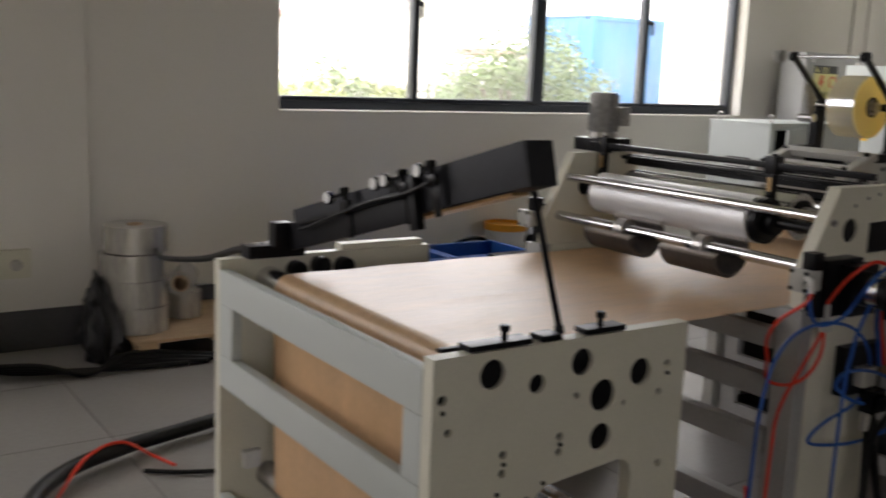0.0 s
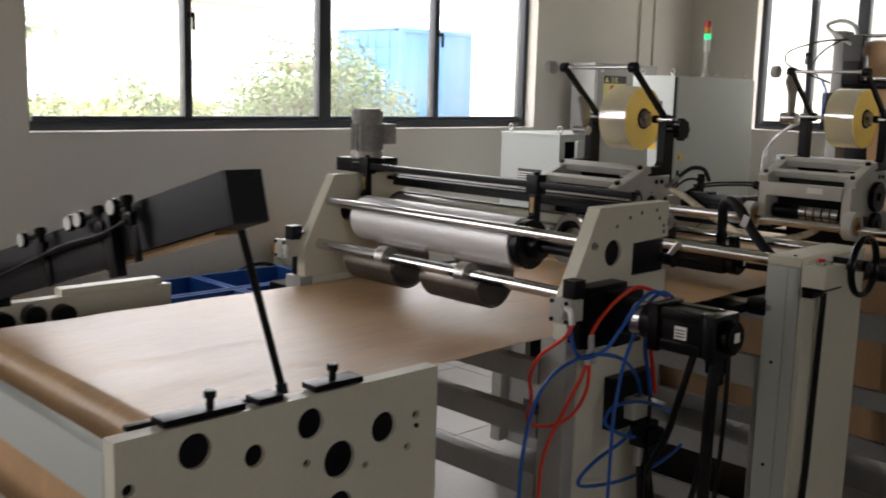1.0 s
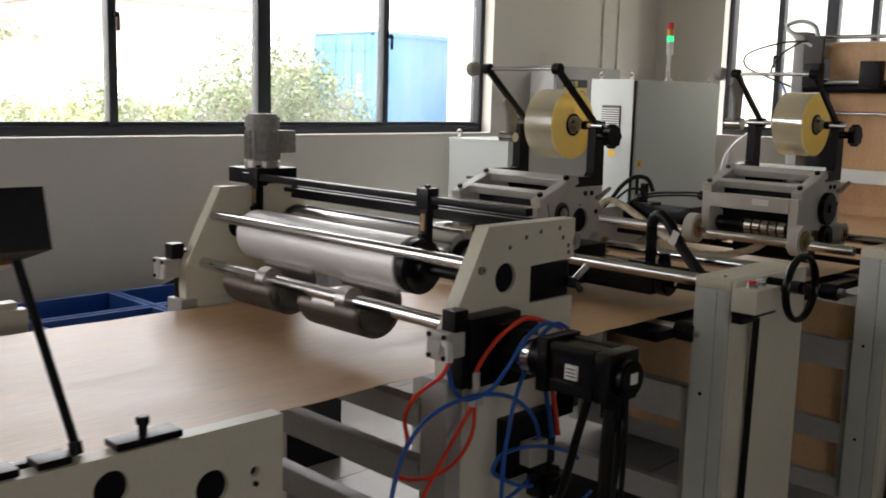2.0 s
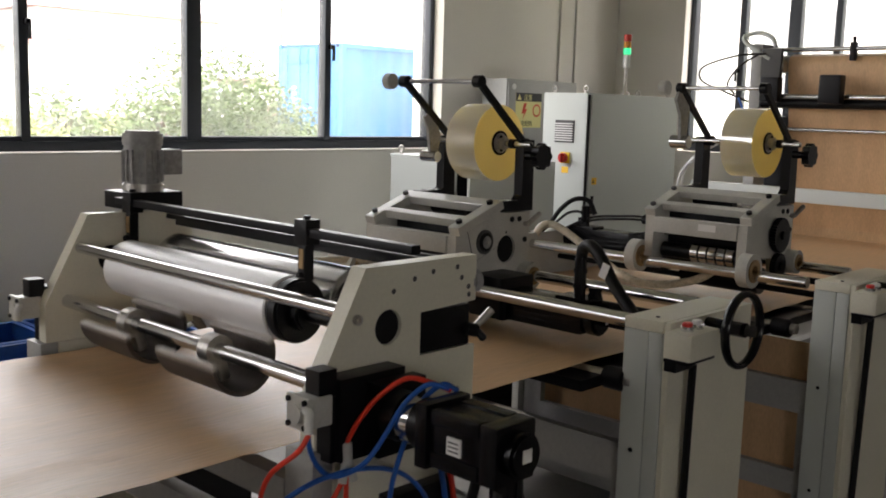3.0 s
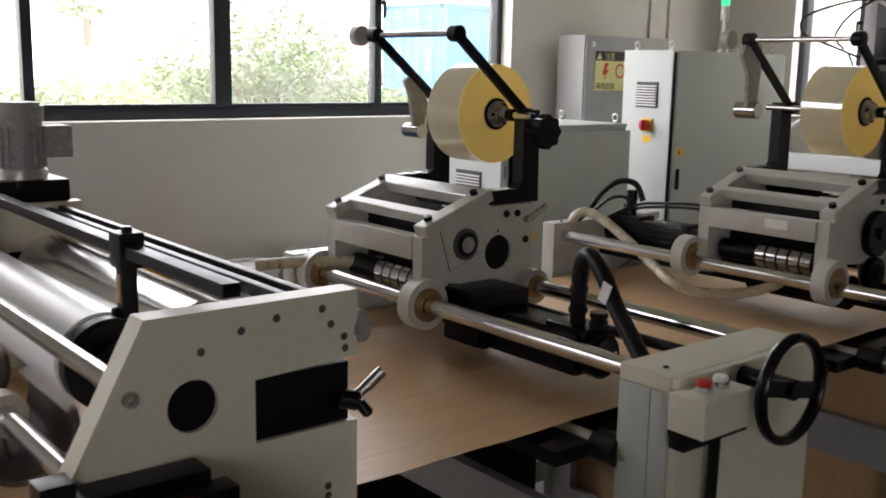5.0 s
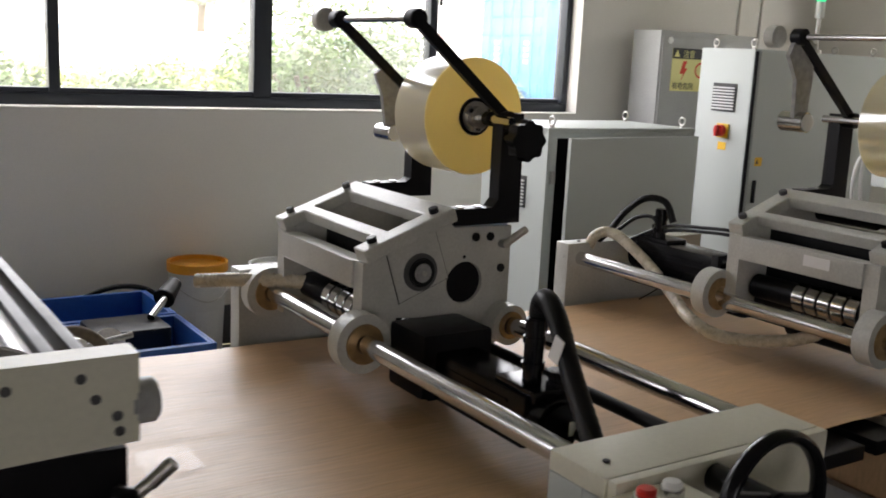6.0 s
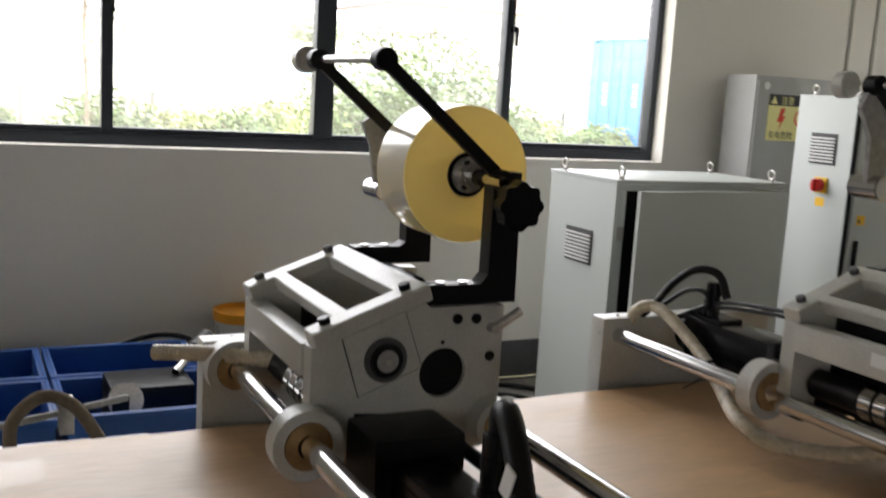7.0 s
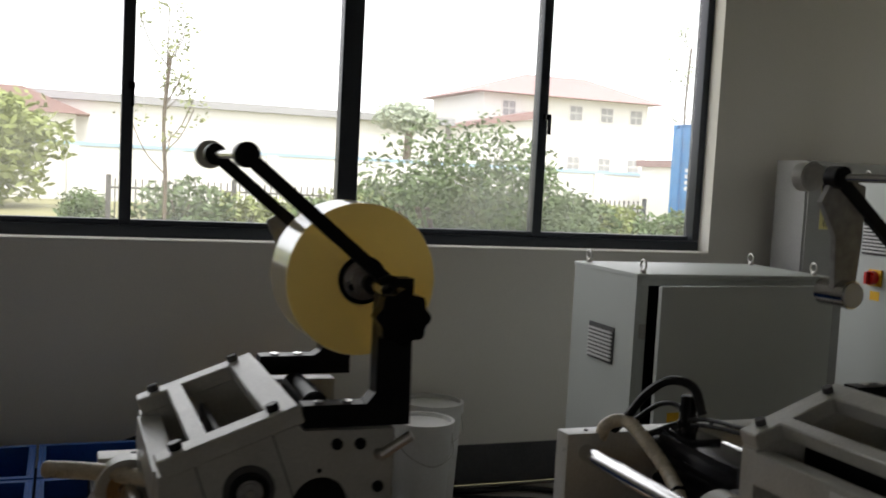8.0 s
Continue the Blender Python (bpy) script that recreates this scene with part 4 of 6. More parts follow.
    part("tension_drum", cyl(B(), (X(4.12), Y(3.12), 1.222), (X(4.12), Y(3.29), 1.222), 0.024, 24, bevel=0.003), BLACK, h)
    part("tie_rod", cyl(B(), (X(4.15), Y(2.96), 1.205), (X(4.15), Y(3.298), 1.205), 0.008, 14), STEEL, h)
    part("spindle_collar", cyl(B(), (X(4.172), Y(2.972), 1.455), (X(4.172), Y(2.99), 1.455), 0.016, 20), BLACK, h)
    kn = B()
    n = 40
    ko = [(X(4.188) + (0.041 + 0.0035 * math.cos(8 * 2 * math.pi * k / n)) * math.cos(2 * math.pi * k / n), 1.418 + (0.041 + 0.0035 * math.cos(8 * 2 * math.pi * k / n)) * math.sin(2 * math.pi * k / n)) for k in range(n)]
    plate(kn, ko, [], Y(2.856), Y(2.884))
    cyl(kn, (X(4.188), Y(2.88), 1.418), (X(4.188), Y(2.935), 1.418), 0.014, 16)
    part("knob", kn, BLACKP, h, "black lobed hand knob")
    for y in (2.95, 3.285):
        bm = B()
        a, b = Vector((X(4.19), Y(y), 1.462)), Vector((X(3.955), Y(y), 1.654))
        w = (b - a).normalized()
        side = Vector((w.z, 0, -w.x))
        vs = []
        for s, c in ((-1, a - w * 0.015), (1, a - w * 0.015), (1, b + w * 0.015), (-1, b + w * 0.015)):
            vs.append((c + side * 0.011 * s))
        plate(bm, [(v.x, v.z) for v in vs], [], Y(y - 0.007), Y(y + 0.007))
        part("swing_arm", bm, BLACK, h)
        part("pivot", cyl(B(), (X(3.955), Y(y - 0.016), 1.654), (X(3.955), Y(y + 0.016), 1.654), 0.02, 24, bevel=0.002), BLACK, h)
        part("arm_boss", cyl(B(), (X(4.188), Y(y - 0.022), 1.455), (X(4.188), Y(y + 0.02), 1.455), 0.02, 24, bevel=0.002), BLACK, h)
    part("swing_bar", cyl(B(), (X(3.955), Y(2.94), 1.654), (X(3.955), Y(3.30), 1.654), 0.0075, 16), STEEL, h)
    part("bar_cap", cyl(B(), (X(3.955), Y(3.342), 1.654), (X(3.955), Y(3.375), 1.654), 0.027, 24, bevel=0.003), GREY, h)
    # film guide: bent grey blade with a small roller
    bl = [(4.055, 1.535), (4.09, 1.56), (4.125, 1.50), (4.14, 1.47), (4.12, 1.40), (4.09, 1.385), (4.085, 1.43), (4.075, 1.49)]
    rx, rz = (4.10, 1.398) if not gears else (3.99, 1.45)
    if gears:
        bl = [(3.925, 1.61), (3.955, 1.665), (4.02, 1.64), (4.022, 1.55), (4.012, 1.44), (3.968, 1.44), (3.962, 1.55)]
    part("film_blade", plate(B(), [(X(a), b) for a, b in bl], [], Y(3.285), Y(3.297)), MOTORG, h)
    part("film_roller", cyl(B(), (X(rx), Y(3.262), rz), (X(rx), Y(3.335), rz), 0.0195 if not gears else 0.025, 24, bevel=0.002), STEEL, h)
    # white disc stands in for the bright reflection on the roller's end
    part("roller_cap", cyl(B(), (X(rx), Y(3.2605), rz), (X(rx), Y(3.2618), rz), 0.0175 if not gears else 0.022, 24), WHITEP, h)
    # drive: on the near side of the plain head, on the far side of the geared one
    def D(v):
        return Y(v) if not gears else Y(6.24 - v)

    def slab(x0, x1, y0, y1, z0, z1, bev):
        a, b = sorted((D(y0), D(y1)))
        return box(B(), X(x0), X(x1), a, b, z0, z1, bev)
    lift = 0.06 if gears else 0.0
    part("drive_box", slab(3.905, 4.07, 2.785, 2.918, 0.915 + lift * 0.5, 1.048, 0.012), BLACK, h)
    d = part("drive_motor", slab(3.955, 4.053, 2.47, 2.785, 0.915 + lift, 1.012 + lift, 0.008), BLACKP, h, "black drive motor lying along the rods")
    for k in range(4):
        part("fin", slab(3.953, 4.055, 2.52, 2.72, 0.932 + lift + k * 0.018, 0.938 + lift + k * 0.018, 0.001), BLACKP, d)
    part("gear_flange", slab(3.945, 4.065, 2.76, 2.784, 0.91 + lift, 1.02 + lift, 0.004), BLACK, d)
    part("motor_cap", cyl(B(), (X(4.005), D(2.425), 0.962 + lift), (X(4.005), D(2.47), 0.962 + lift), 0.050, 32, bevel=0.008), BLACKP, d)
    part("terminal_cover", slab(3.965, 4.045, 2.455, 2.575, 1.0 + lift, 1.022 + lift, 0.005), BLACKP, d)
    if not gears:
        d.location += Vector((-0.02, 0.03, 0))
    part("nameplate", slab(4.02, 4.036, 2.4235, 2.4245, 0.945 + lift, 0.97 + lift, 0), LABEL, d)
    for x, y, t in ((4.0, 2.51, 0.15 - lift * 0.6), (4.03, 2.475, 0.06)):
        c = part("plug", cyl(B(), (X(x), D(y), 0.99 + lift), (X(x), D(y), 0.99 + lift + t), 0.018, 18, bevel=0.003), BLACKP, d)
        for q in range(3):
            part("plug_ring", cyl(B(), (X(x), D(y), 1.0 + lift + q * t / 3.2), (X(x), D(y), 1.012 + lift + q * t / 3.2), 0.0225 - q * 0.001, 18), BLACKP, c)
    return h


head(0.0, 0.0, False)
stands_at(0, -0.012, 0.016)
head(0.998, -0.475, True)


stands_at(0, 0, 0)


def film_roll(x, y, z, r, wide):
    f = thing("film_roll", (x, y, z), "shiny clear film roll with a pale yellow end, on spindle", "film roll", "film rolls on the heads")
    wound = ring(B(), (x, y, z), (x, y + wide, z), r, 0.042, 64)
    wound.normal_update()
    bmesh.ops.delete(wound, geom=[q for q in wound.faces if abs(q.normal.y) > 0.9], context="FACES")
    part("wound_film", wound, FILM, f)
    part("roll_end", ring(B(), (x, y - 0.0025, z), (x, y - 0.0003, z), r - 0.001, 0.042, 64), FILMEND, f, "pale yellow end face")
    part("roll_end", ring(B(), (x, y + wide - 0.0022, z), (x, y + wide, z), r - 0.001, 0.042, 64), FILMEND, f, "pale yellow end face")
    part("core", ring(B(), (x, y - 0.006, z), (x, y + wide + 0.004, z), 0.0415, 0.0345, 40), BLACKP, f)
    ch = part("chuck", cyl(B(), (x, y - 0.03, z), (x, y + wide + 0.02, z), 0.024, 28, bevel=0.004), WORN, f, "steel spindle chuck")
    part("chuck_plate", ring(B(), (x, y - 0.010, z), (x, y + 0.006, z), 0.0338, 0.0238, 36), WORN, ch)
    for k in range(3):
        turn = Matrix.Translation((x, 0, z)) @ Matrix.Rotation(radians(120 * k + 20), 4, "Y")
        part("jaw", box(B(), 0.018, 0.0335, y - 0.018, y + wide + 0.01, -0.009, 0.009, 0.002, turn), MOTORG, ch)
        part("jaw_screw", join(B(), cyl(B(), (0.026, y - 0.024, 0), (0.026, y - 0.018, 0), 0.005, 10), turn), BLACK, ch)
    return f


ROLLS = [film_roll(4.17, 3.03, 1.455, 0.130, 0.127), film_roll(5.17, 2.543, 1.471, 0.130, 0.127)]


def lower_web(x):
    w = thing("hanging_paper", (x, 2.74, 0.12), "brown kraft paper hanging down inside the machine frame", "paper")
    part("sheet", box(B(), x, x + 0.001, 2.175, 3.32, 0.12, 0.806), PAPER, w)


lower_web(4.862)


# ---- tall rewinding frame at the end of the line ----
def rewinder():
    r = thing("rewinding_frame", (7.1, 2.8, 0), "tall grey rewinding frame with rollers and brown paper rising", "machine")
    for y in (3.50, 1.30):
        part("upright", box(B(), 7.02, 7.16, y, y + 0.07, 0.0, 1.99, 0.012), FRAME, r)
        part("base_beam", box(B(), 6.6, 8.2, y, y + 0.07, 0.0, 0.12, 0.006), FRAME, r)
    part("cross_bar", box(B(), 6.86, 6.92, 1.37, 3.82, 1.115, 1.19, 0.004), CAB, r)
    part("low_bar", box(B(), 6.98, 7.04, 1.37, 3.50, 0.45, 0.55, 0.004), FRAME, r)
    for x, z, rad, m in ((7.04, 1.655, 0.028, BLACK), (7.02, 1.692, 0.016, STEEL), (7.05, 1.51, 0.011, STEEL), (7.06, 1.955, 0.012, STEEL), (7.12, 1.88, 0.045, WORN)):
        part("roller", cyl(B(), (x, 1.37, z), (x, 3.49, z), rad, 20), m, r)
    part("dark_plate", box(B(), 7.28, 7.31, 3.15, 3.62, 0.7, 1.58, 0.004), BLACK, r)
    part("drive_housing", box(B(), 6.93, 7.0, 3.0, 3.12, 1.655, 1.81, 0.01), BLACK, r)
    part("drive_cover", box(B(), 6.985, 7.015, 3.40, 3.60, 1.36, 1.60, 0.006), BLACK, r)
    part("side_cover", box(B(), 6.985, 7.015, 3.37, 3.49, 1.80, 1.96, 0.006), GRILLE, r)
    part("drive_housing", box(B(), 6.95, 7.01, 3.36, 3.47, 1.66, 1.80, 0.01), BLACK, r)
    part("bearing", cyl(B(), (7.03, 3.36, 1.86), (7.03, 3.47, 1.86), 0.035, 24, bevel=0.004), WORN, r)
    for y in (2.98, 2.2):
        part("rod_clamp", box(B(), 7.04, 7.08, y, y + 0.03, 1.89, 1.99, 0.004), BLACK, r)
        part("clamp_screw", cyl(B(), (7.06, y + 0.015, 1.99), (7.06, y + 0.015, 2.02), 0.009, 12), BLACK, r)
    part("air_fitting", cyl(B(), (7.0, 3.56, 1.97), (7.0, 3.44, 1.90), 0.018, 16), CAB, r)
    lb = tube(B(), [(6.99, 3.50, 1.95), (6.98, 3.58, 1.99), (6.99, 3.60, 2.03), (7.0, 3.52, 2.05), (7.0, 3.44, 2.02), (7.0, 3.41, 1.96)], 0.012, 10, 6)
    part("handle", lb, CAB, r)
    return r


rewinder()
cable("cable", [(6.98, 3.46, 1.93), (6.95, 3.62, 1.92), (6.95, 3.83, 1.86), (6.95, 3.84, 1.78), (6.95, 3.70, 1.72), (7.0, 3.56, 1.66)], 0.006, RUBBER, "thin black cable looping beside the rewinding frame")
cable("cable", [(6.98, 3.50, 1.93), (6.95, 3.60, 1.86), (6.95, 3.67, 1.76), (6.97, 3.63, 1.70)], 0.006, RUBBER, "thin black cable looping beside the rewinding frame")
cable("air_tube", [(6.96, 3.60, 1.68), (6.95, 3.56, 1.6), (6.95, 3.57, 1.5), (7.0, 3.60, 1.4)], 0.006, BLUET, "thin blue air tube hanging on the frame", "tube")
cable("air_tube", [(6.96, 3.70, 1.42), (6.90, 3.80, 1.34), (6.88, 3.90, 1.22), (6.9, 3.93, 1.05), (6.95, 3.90, 0.9)], 0.009, WHITEP, "white air tube hanging behind the head", "tube")
cable("air_tube", [(6.97, 3.68, 1.44), (6.92, 3.76, 1.38), (6.90, 3.88, 1.26), (6.92, 3.90, 1.05), (6.97, 3.86, 0.9)], 0.009, WHITEP, "white air tube hanging behind the head", "tube")


# ---- electrical cabinets along the window wall ----
def vent(parent, x, y0, y1, z0, z1, n=8):
    # backing coloured near black for the shaded gaps between the slats
    v = part("vent", box(B(), x - 0.006, x, y0, y1, z0, z1, 0.002), GRILLE, parent)
    for k in range(n):
        z = z0 + 0.012 + k * (z1 - z0 - 0.024) / n
        part("slat", box(B(), x - 0.014, x - 0.005, y0 + 0.008, y1 - 0.008, z, z + (z1 - z0) / n * 0.4, 0.001), LABEL, v)


def eye_bolt(parent, x, y, z):
    bm = B()
    n, q = 20, 8
    rows = [[bm.verts.new((x, y + (0.02 + 0.005 * math.cos(2 * math.pi * j / q)) * math.cos(2 * math.pi * k / n), z + 0.032 + (0.02 + 0.005 * math.cos(2 * math.pi * j / q)) * math.sin(2 * math.pi * k / n))) for j in range(q)] for k in range(n)]
    for k in range(n):
        for j in range(q):
            a, b = rows[k], rows[(k + 1) % n]
            bm.faces.new((a[j], a[(j + 1) % q], b[(j + 1) % q], b[j]))
    for k in range(n):
        for j in range(q):
            rows[k][j].co.x += 0.005 * math.sin(2 * math.pi * j / q)
    cyl(bm, (x, y, z), (x, y, z + 0.012), 0.012, 12)
    part("eye_bolt", bm, WORN, parent)


def sticker(parent, x0, x1, y, z0, z1, axis="y"):
    if axis == "y":
        st = part("warning_sticker", box(B(), x0, x1, y - 0.0015, y, z0, z1), YELLOW, parent, "small yellow warning sticker")
        c = (x0 + x1) / 2
        part("symbol", plate(B(), [(x0 + 0.006, z0 + 0.012), (x0 + 0.03, z0 + 0.012), (x0 + 0.018, z1 - 0.012)], [], y - 0.0025, y - 0.0014), SIGNK, st)
    else:
        part("warning_sticker", box(B(), y - 0.0015, y, x0, x1, z0, z1), YELLOW, parent, "small yellow warning sticker")


def cabinet_low():
    c = thing("electrical_cabinet", (6.3, 5.1, 0), "low pale grey electrical cabinet, its door ajar", "cabinet")
    x0, x1, y0, y1, z1 = 5.838, 6.80, 4.815, 5.33, 1.264
    part("body", plate(B(), [(y0, 0.08), (y1, 0.08), (y1, z1), (y0, z1)], [], x0, x0 + 0.02, "x"), CAB, c)
    part("side", box(B(), x1 - 0.02, x1, y0, y1, 0.08, z1, 0.002), CAB, c)
    part("back", box(B(), x0 + 0.021, x1 - 0.021, y1 - 0.02, y1, 0.08, z1 - 0.001), CAB, c)
    part("top", box(B(), x0 - 0.004, x1 + 0.004, y0 - 0.004, y1 + 0.004, z1 + 0.001, z1 + 0.018, 0.003), CAB, c)
    part("inside_panel", box(B(), x0 + 0.022, x1 - 0.022, y0 + 0.12, y0 + 0.14, 0.10, z1 - 0.01), BLACK, c)
    part("front_strip", box(B(), x0 + 0.0205, x0 + 0.055, y0, y0 + 0.02, 0.08, z1 - 0.03, 0.002), CAB, c)
    part("front_strip", box(B(), x0 + 0.0205, x1 - 0.0205, y0, y0 + 0.02, z1 - 0.0295, z1, 0.002), CAB, c)
    part("plinth", box(B(), x0 + 0.01, x1 - 0.01, y0 + 0.02, y1 - 0.02, 0.0, 0.078), DADO, c)
    vent(c, x0, 4.96, 5.165, 0.885, 1.04)
    part("lock", box(B(), x0 + 0.022, x0 + 0.048, y0 - 0.012, y0 - 0.001, 1.02, 1.08, 0.003), WORN, c)
    m = Matrix.Translation((x1 + 0.002, y0 - 0.012, 0)) @ Matrix.Rotation(radians(5.0), 4, "Z")
    d = part("door", box(B(), -0.925, 0.0, -0.02, 0.0, 0.10, z1 - 0.02, 0.003, m), CAB, c)
    bm = box(B(), -0.86, -0.80, -0.0215, -0.0203, 0.70, 0.74, 0, m)
    st = part("warning_sticker", bm, YELLOW, d, "small yellow warning sticker")
    for x, y in ((x0 + 0.04, y1 - 0.05), (x0 + 0.05, y0 + 0.04), (x1 - 0.05, y1 - 0.05), (x1 - 0.05, y0 + 0.04)):
        eye_bolt(c, x, y, z1 + 0.018)
    return c


def cabinet_tall():
    c = thing("electrical_cabinet", (7.95, 5.1, 0), "tall pale grey electrical cabinet with a red main switch", "cabinet")
    x0, x1, y0, y1, z1 = 7.375, 8.57, 4.96, 5.345, 1.708
    part("body", box(B(), x0, x1, y0, y1, 0.10, z1, 0.004), CAB, c)
    part("plinth", box(B(), x0 + 0.01, x1 - 0.01, y0 + 0.01, y1 - 0.01, 0.0, 0.10), DADO, c)
    part("door", box(B(), x0 + 0.03, x1 - 0.004, y0 - 0.022, y0 - 0.002, 0.12, z1 - 0.012, 0.003), CAB, c)
    part("door_seal", box(B(), x0 + 0.004, x0 + 0.026, y0 - 0.008, y0 - 0.001, 0.12, z1 - 0.012), BLACK, c)
    vent(c, x0, 5.06, 5.23, 1.353, 1.513)
    sw = part("main_switch", box(B(), x0 - 0.012, x0, 5.09, 5.17, 1.205, 1.285, 0.003), YELLOW, c, "yellow switch plate")
    part("switch_knob", cyl(B(), (x0 - 0.012, 5.13, 1.245), (x0 - 0.05, 5.13, 1.245), 0.034, 24, bevel=0.004), RED, sw, "red rotary knob")
    part("knob_grip", box(B(), x0 - 0.07, x0 - 0.05, 5.122, 5.138, 1.215, 1.275, 0.003), RED, sw)
    sticker(c, 5.10, 5.16, x0, 1.135, 1.18, "x")
    sticker(c, 7.44, 7.50, y0 - 0.0225, 1.06, 1.11)
    part("handle", box(B(), x0 + 0.06, x0 + 0.085, y0 - 0.035, y0 - 0.0225, 0.85, 0.98, 0.004), BLACKP, c)
    for x, y in ((x0 + 0.05, y1 - 0.06), (x0 + 0.05, y0 + 0.05), (x1 - 0.05, y0 + 0.05), (x1 - 0.05, y1 - 0.06)):
        eye_bolt(c, x, y, z1)
    return c


def cabinet_sign():
    c = thing("electrical_cabinet", (7.9, 6.0, 0), "grey wall cabinet with a pale yellow high-voltage sign", "cabinet")
    x0, x1, y0, y1, z1 = 7.50, 8.40, 5.80, 6.06, 1.815
    part("body", box(B(), x0, x1, y0 + 0.012, y1, 0.10, z1, 0.004), FRAME, c)
    part("plinth", box(B(), x0 + 0.01, x1 - 0.01, y0 + 0.03, y1 - 0.01, 0.0, 0.10), DADO, c)
    part("door", box(B(), x0 + 0.012, x1 - 0.012, y0, y0 + 0.011, 0.13, z1 - 0.03, 0.003), FRAME, c)
    part("lamp", cyl(B(), (x0 + 0.07, y0 - 0.012, z1 - 0.06), (x0 + 0.07, y0, z1 - 0.06), 0.022, 20, bevel=0.004), LABEL, c)
    s = part("sign", box(B(), 7.60, 7.92, y0 - 0.003, y0, 1.44, 1.71), SIGNY, c, "pale yellow danger sign with a black band")
    f = y0 - 0.003
    part("sign_band", box(B(), 7.60, 7.92, f - 0.001, f, 1.645, 1.71), SIGNK, s)
    part("triangle", plate(B(), [(7.615, 1.655), (7.665, 1.655), (7.64, 1.70)], [], f - 0.002, f - 0.0011), SIGNY, s)
    bolt = [(7.70, 1.63), (7.735, 1.63), (7.715, 1.585), (7.74, 1.585), (7.69, 1.505), (7.705, 1.55), (7.675, 1.55)]
    part("lightning_bolt", plate(B(), bolt, [], f - 0.001, f - 0.0002), SIGNR, s)
    part("no_touch_ring", ring(B(), (7.86, f - 0.001, 1.575), (7.86, f - 0.0002, 1.575), 0.05, 0.038, 28), SIGNR, s)
    for text, x, z, size, mt in (("注意", 7.695, 1.656, 0.052, SIGNY), ("有电危险", 7.615, 1.455, 0.048, SIGNK)):
        cu = bpy.data.curves.new("lettering", "FONT")
        cu.body, cu.size, cu.extrude = text, size, 0.0004
        tmp = bpy.data.objects.new("lettering", cu)
        scene.collection.objects.link(tmp)
        me = bpy.data.meshes.new_from_object(tmp.evaluated_get(bpy.context.evaluated_depsgraph_get()))
        bpy.data.objects.remove(tmp)
        bm = B()
        bm.from_mesh(me)
        bpy.data.meshes.remove(me)
        bm.transform(Matrix.Translation((x, f - 0.0016, z)) @ Matrix.Rotation(radians(90), 4, "X"))
        if len(bm.verts):
            part("lettering", bm, mt, s)
        else:
            bm.free()
    return c


cabinet_low()
cabinet_tall()
cabinet_sign()


def beacon():
    b = thing("signal_tower", (8.28, 5.25, 1.708), "stacked red, amber and lit green signal light on cabinet", "signal light")
    x, y = 8.28, 5.25
    part("base", cyl(B(), (x, y, 1.708), (x, y, 1.738), 0.035, 20, bevel=0.004), WORN, b)
    bm = cyl(B(), (x, y, 1.738), (x - 0.01, y, 1.80), 0.016, 14)
    cyl(bm, (x - 0.01, y, 1.795), (x, y, 1.93), 0.012, 14)
    part("stem", bm, WORN, b)
    part("socket", cyl(B(), (x, y, 1.93), (x, y, 2.03), 0.027, 20, bevel=0.003), LABEL, b)
    part("lens", cyl(B(), (x, y, 2.032), (x, y, 2.08), 0.03, 24, bevel=0.003), GREENLIT, b, "glowing green lens")
    part("lens", cyl(B(), (x, y, 2.082), (x, y, 2.13), 0.03, 24, bevel=0.003), AMBER, b, "amber lens")
    part("lens", cyl(B(), (x, y, 2.132), (x, y, 2.185), 0.03, 24, bevel=0.003), REDLAMP, b, "red lens")


beacon()


# ---- along the wall: buckets, blue bins, pallet ----
def bucket(x, y, r, high, lid):
    b = thing("bucket", (x, y, 0), "white plastic bucket with " + ("an orange rim and lid" if lid else "a wire handle, standing by the wall"), "bucket", "buckets by the wall")
    n = 36
    bm = B()
    prof = [(r * 0.82, 0.0), (r * 0.98, high), (r * 0.94, high), (r * 0.79, 0.012)]
    rows = [[bm.verts.new((x + q * math.cos(2 * math.pi * k / n), y + q * math.sin(2 * math.pi * k / n), z)) for k in range(n)] for q, z in prof]
    for a, c in zip(rows, rows[1:]):
        for k in range(n):
            bm.faces.new((a[k], a[(k + 1) % n], c[(k + 1) % n], c[k]))
    bm.faces.new(rows[0][::-1])
    bm.faces.new(rows[-1])
    part("shell", bm, WHITEP, b)
    m = ORANGE if lid else WHITEP
    part("rim", ring(B(), (x, y, high - 0.035), (x, y, high + 0.012), r * 1.03, r * 0.93, 40), m, b)
    part("lid", cyl(B(), (x, y, high - 0.02), (x, y, high - 0.008), r * 0.93, 40), m, b)
    hb = tube(B(), [(x - r, y - 0.01, high - 0.05), (x - r * 0.75, y - r * 0.8, high - 0.12), (x, y - r * 1.08, high - 0.17), (x + r * 0.75, y - r * 0.8, high - 0.13), (x + r, y - 0.01, high - 0.05)], 0.003, 6, 8)
    part("handle", hb, WORN, b)
    if lid:
        lb = B()
        arcs = [radians(-113 + k * 6) for k in range(10)]
        edge = [[lb.verts.new((x + r * (0.83 + 0.16 * v) * 1.012 * math.cos(a), y + r * (0.83 + 0.16 * v) * 1.012 * math.sin(a), v * high)) for a in arcs] for v in (0.25, 0.55)]
        for k in range(9):
            lb.faces.new((edge[0][k], edge[0][k + 1], edge[1][k + 1], edge[1][k]))
        part("paper_label", lb, LABEL, b)
    return b


bucket(4.57, 5.99, 0.148, 0.50, True)
bucket(4.93, 5.80, 0.15, 0.50, False)
bucket(5.27, 5.66, 0.145, 0.49, False)
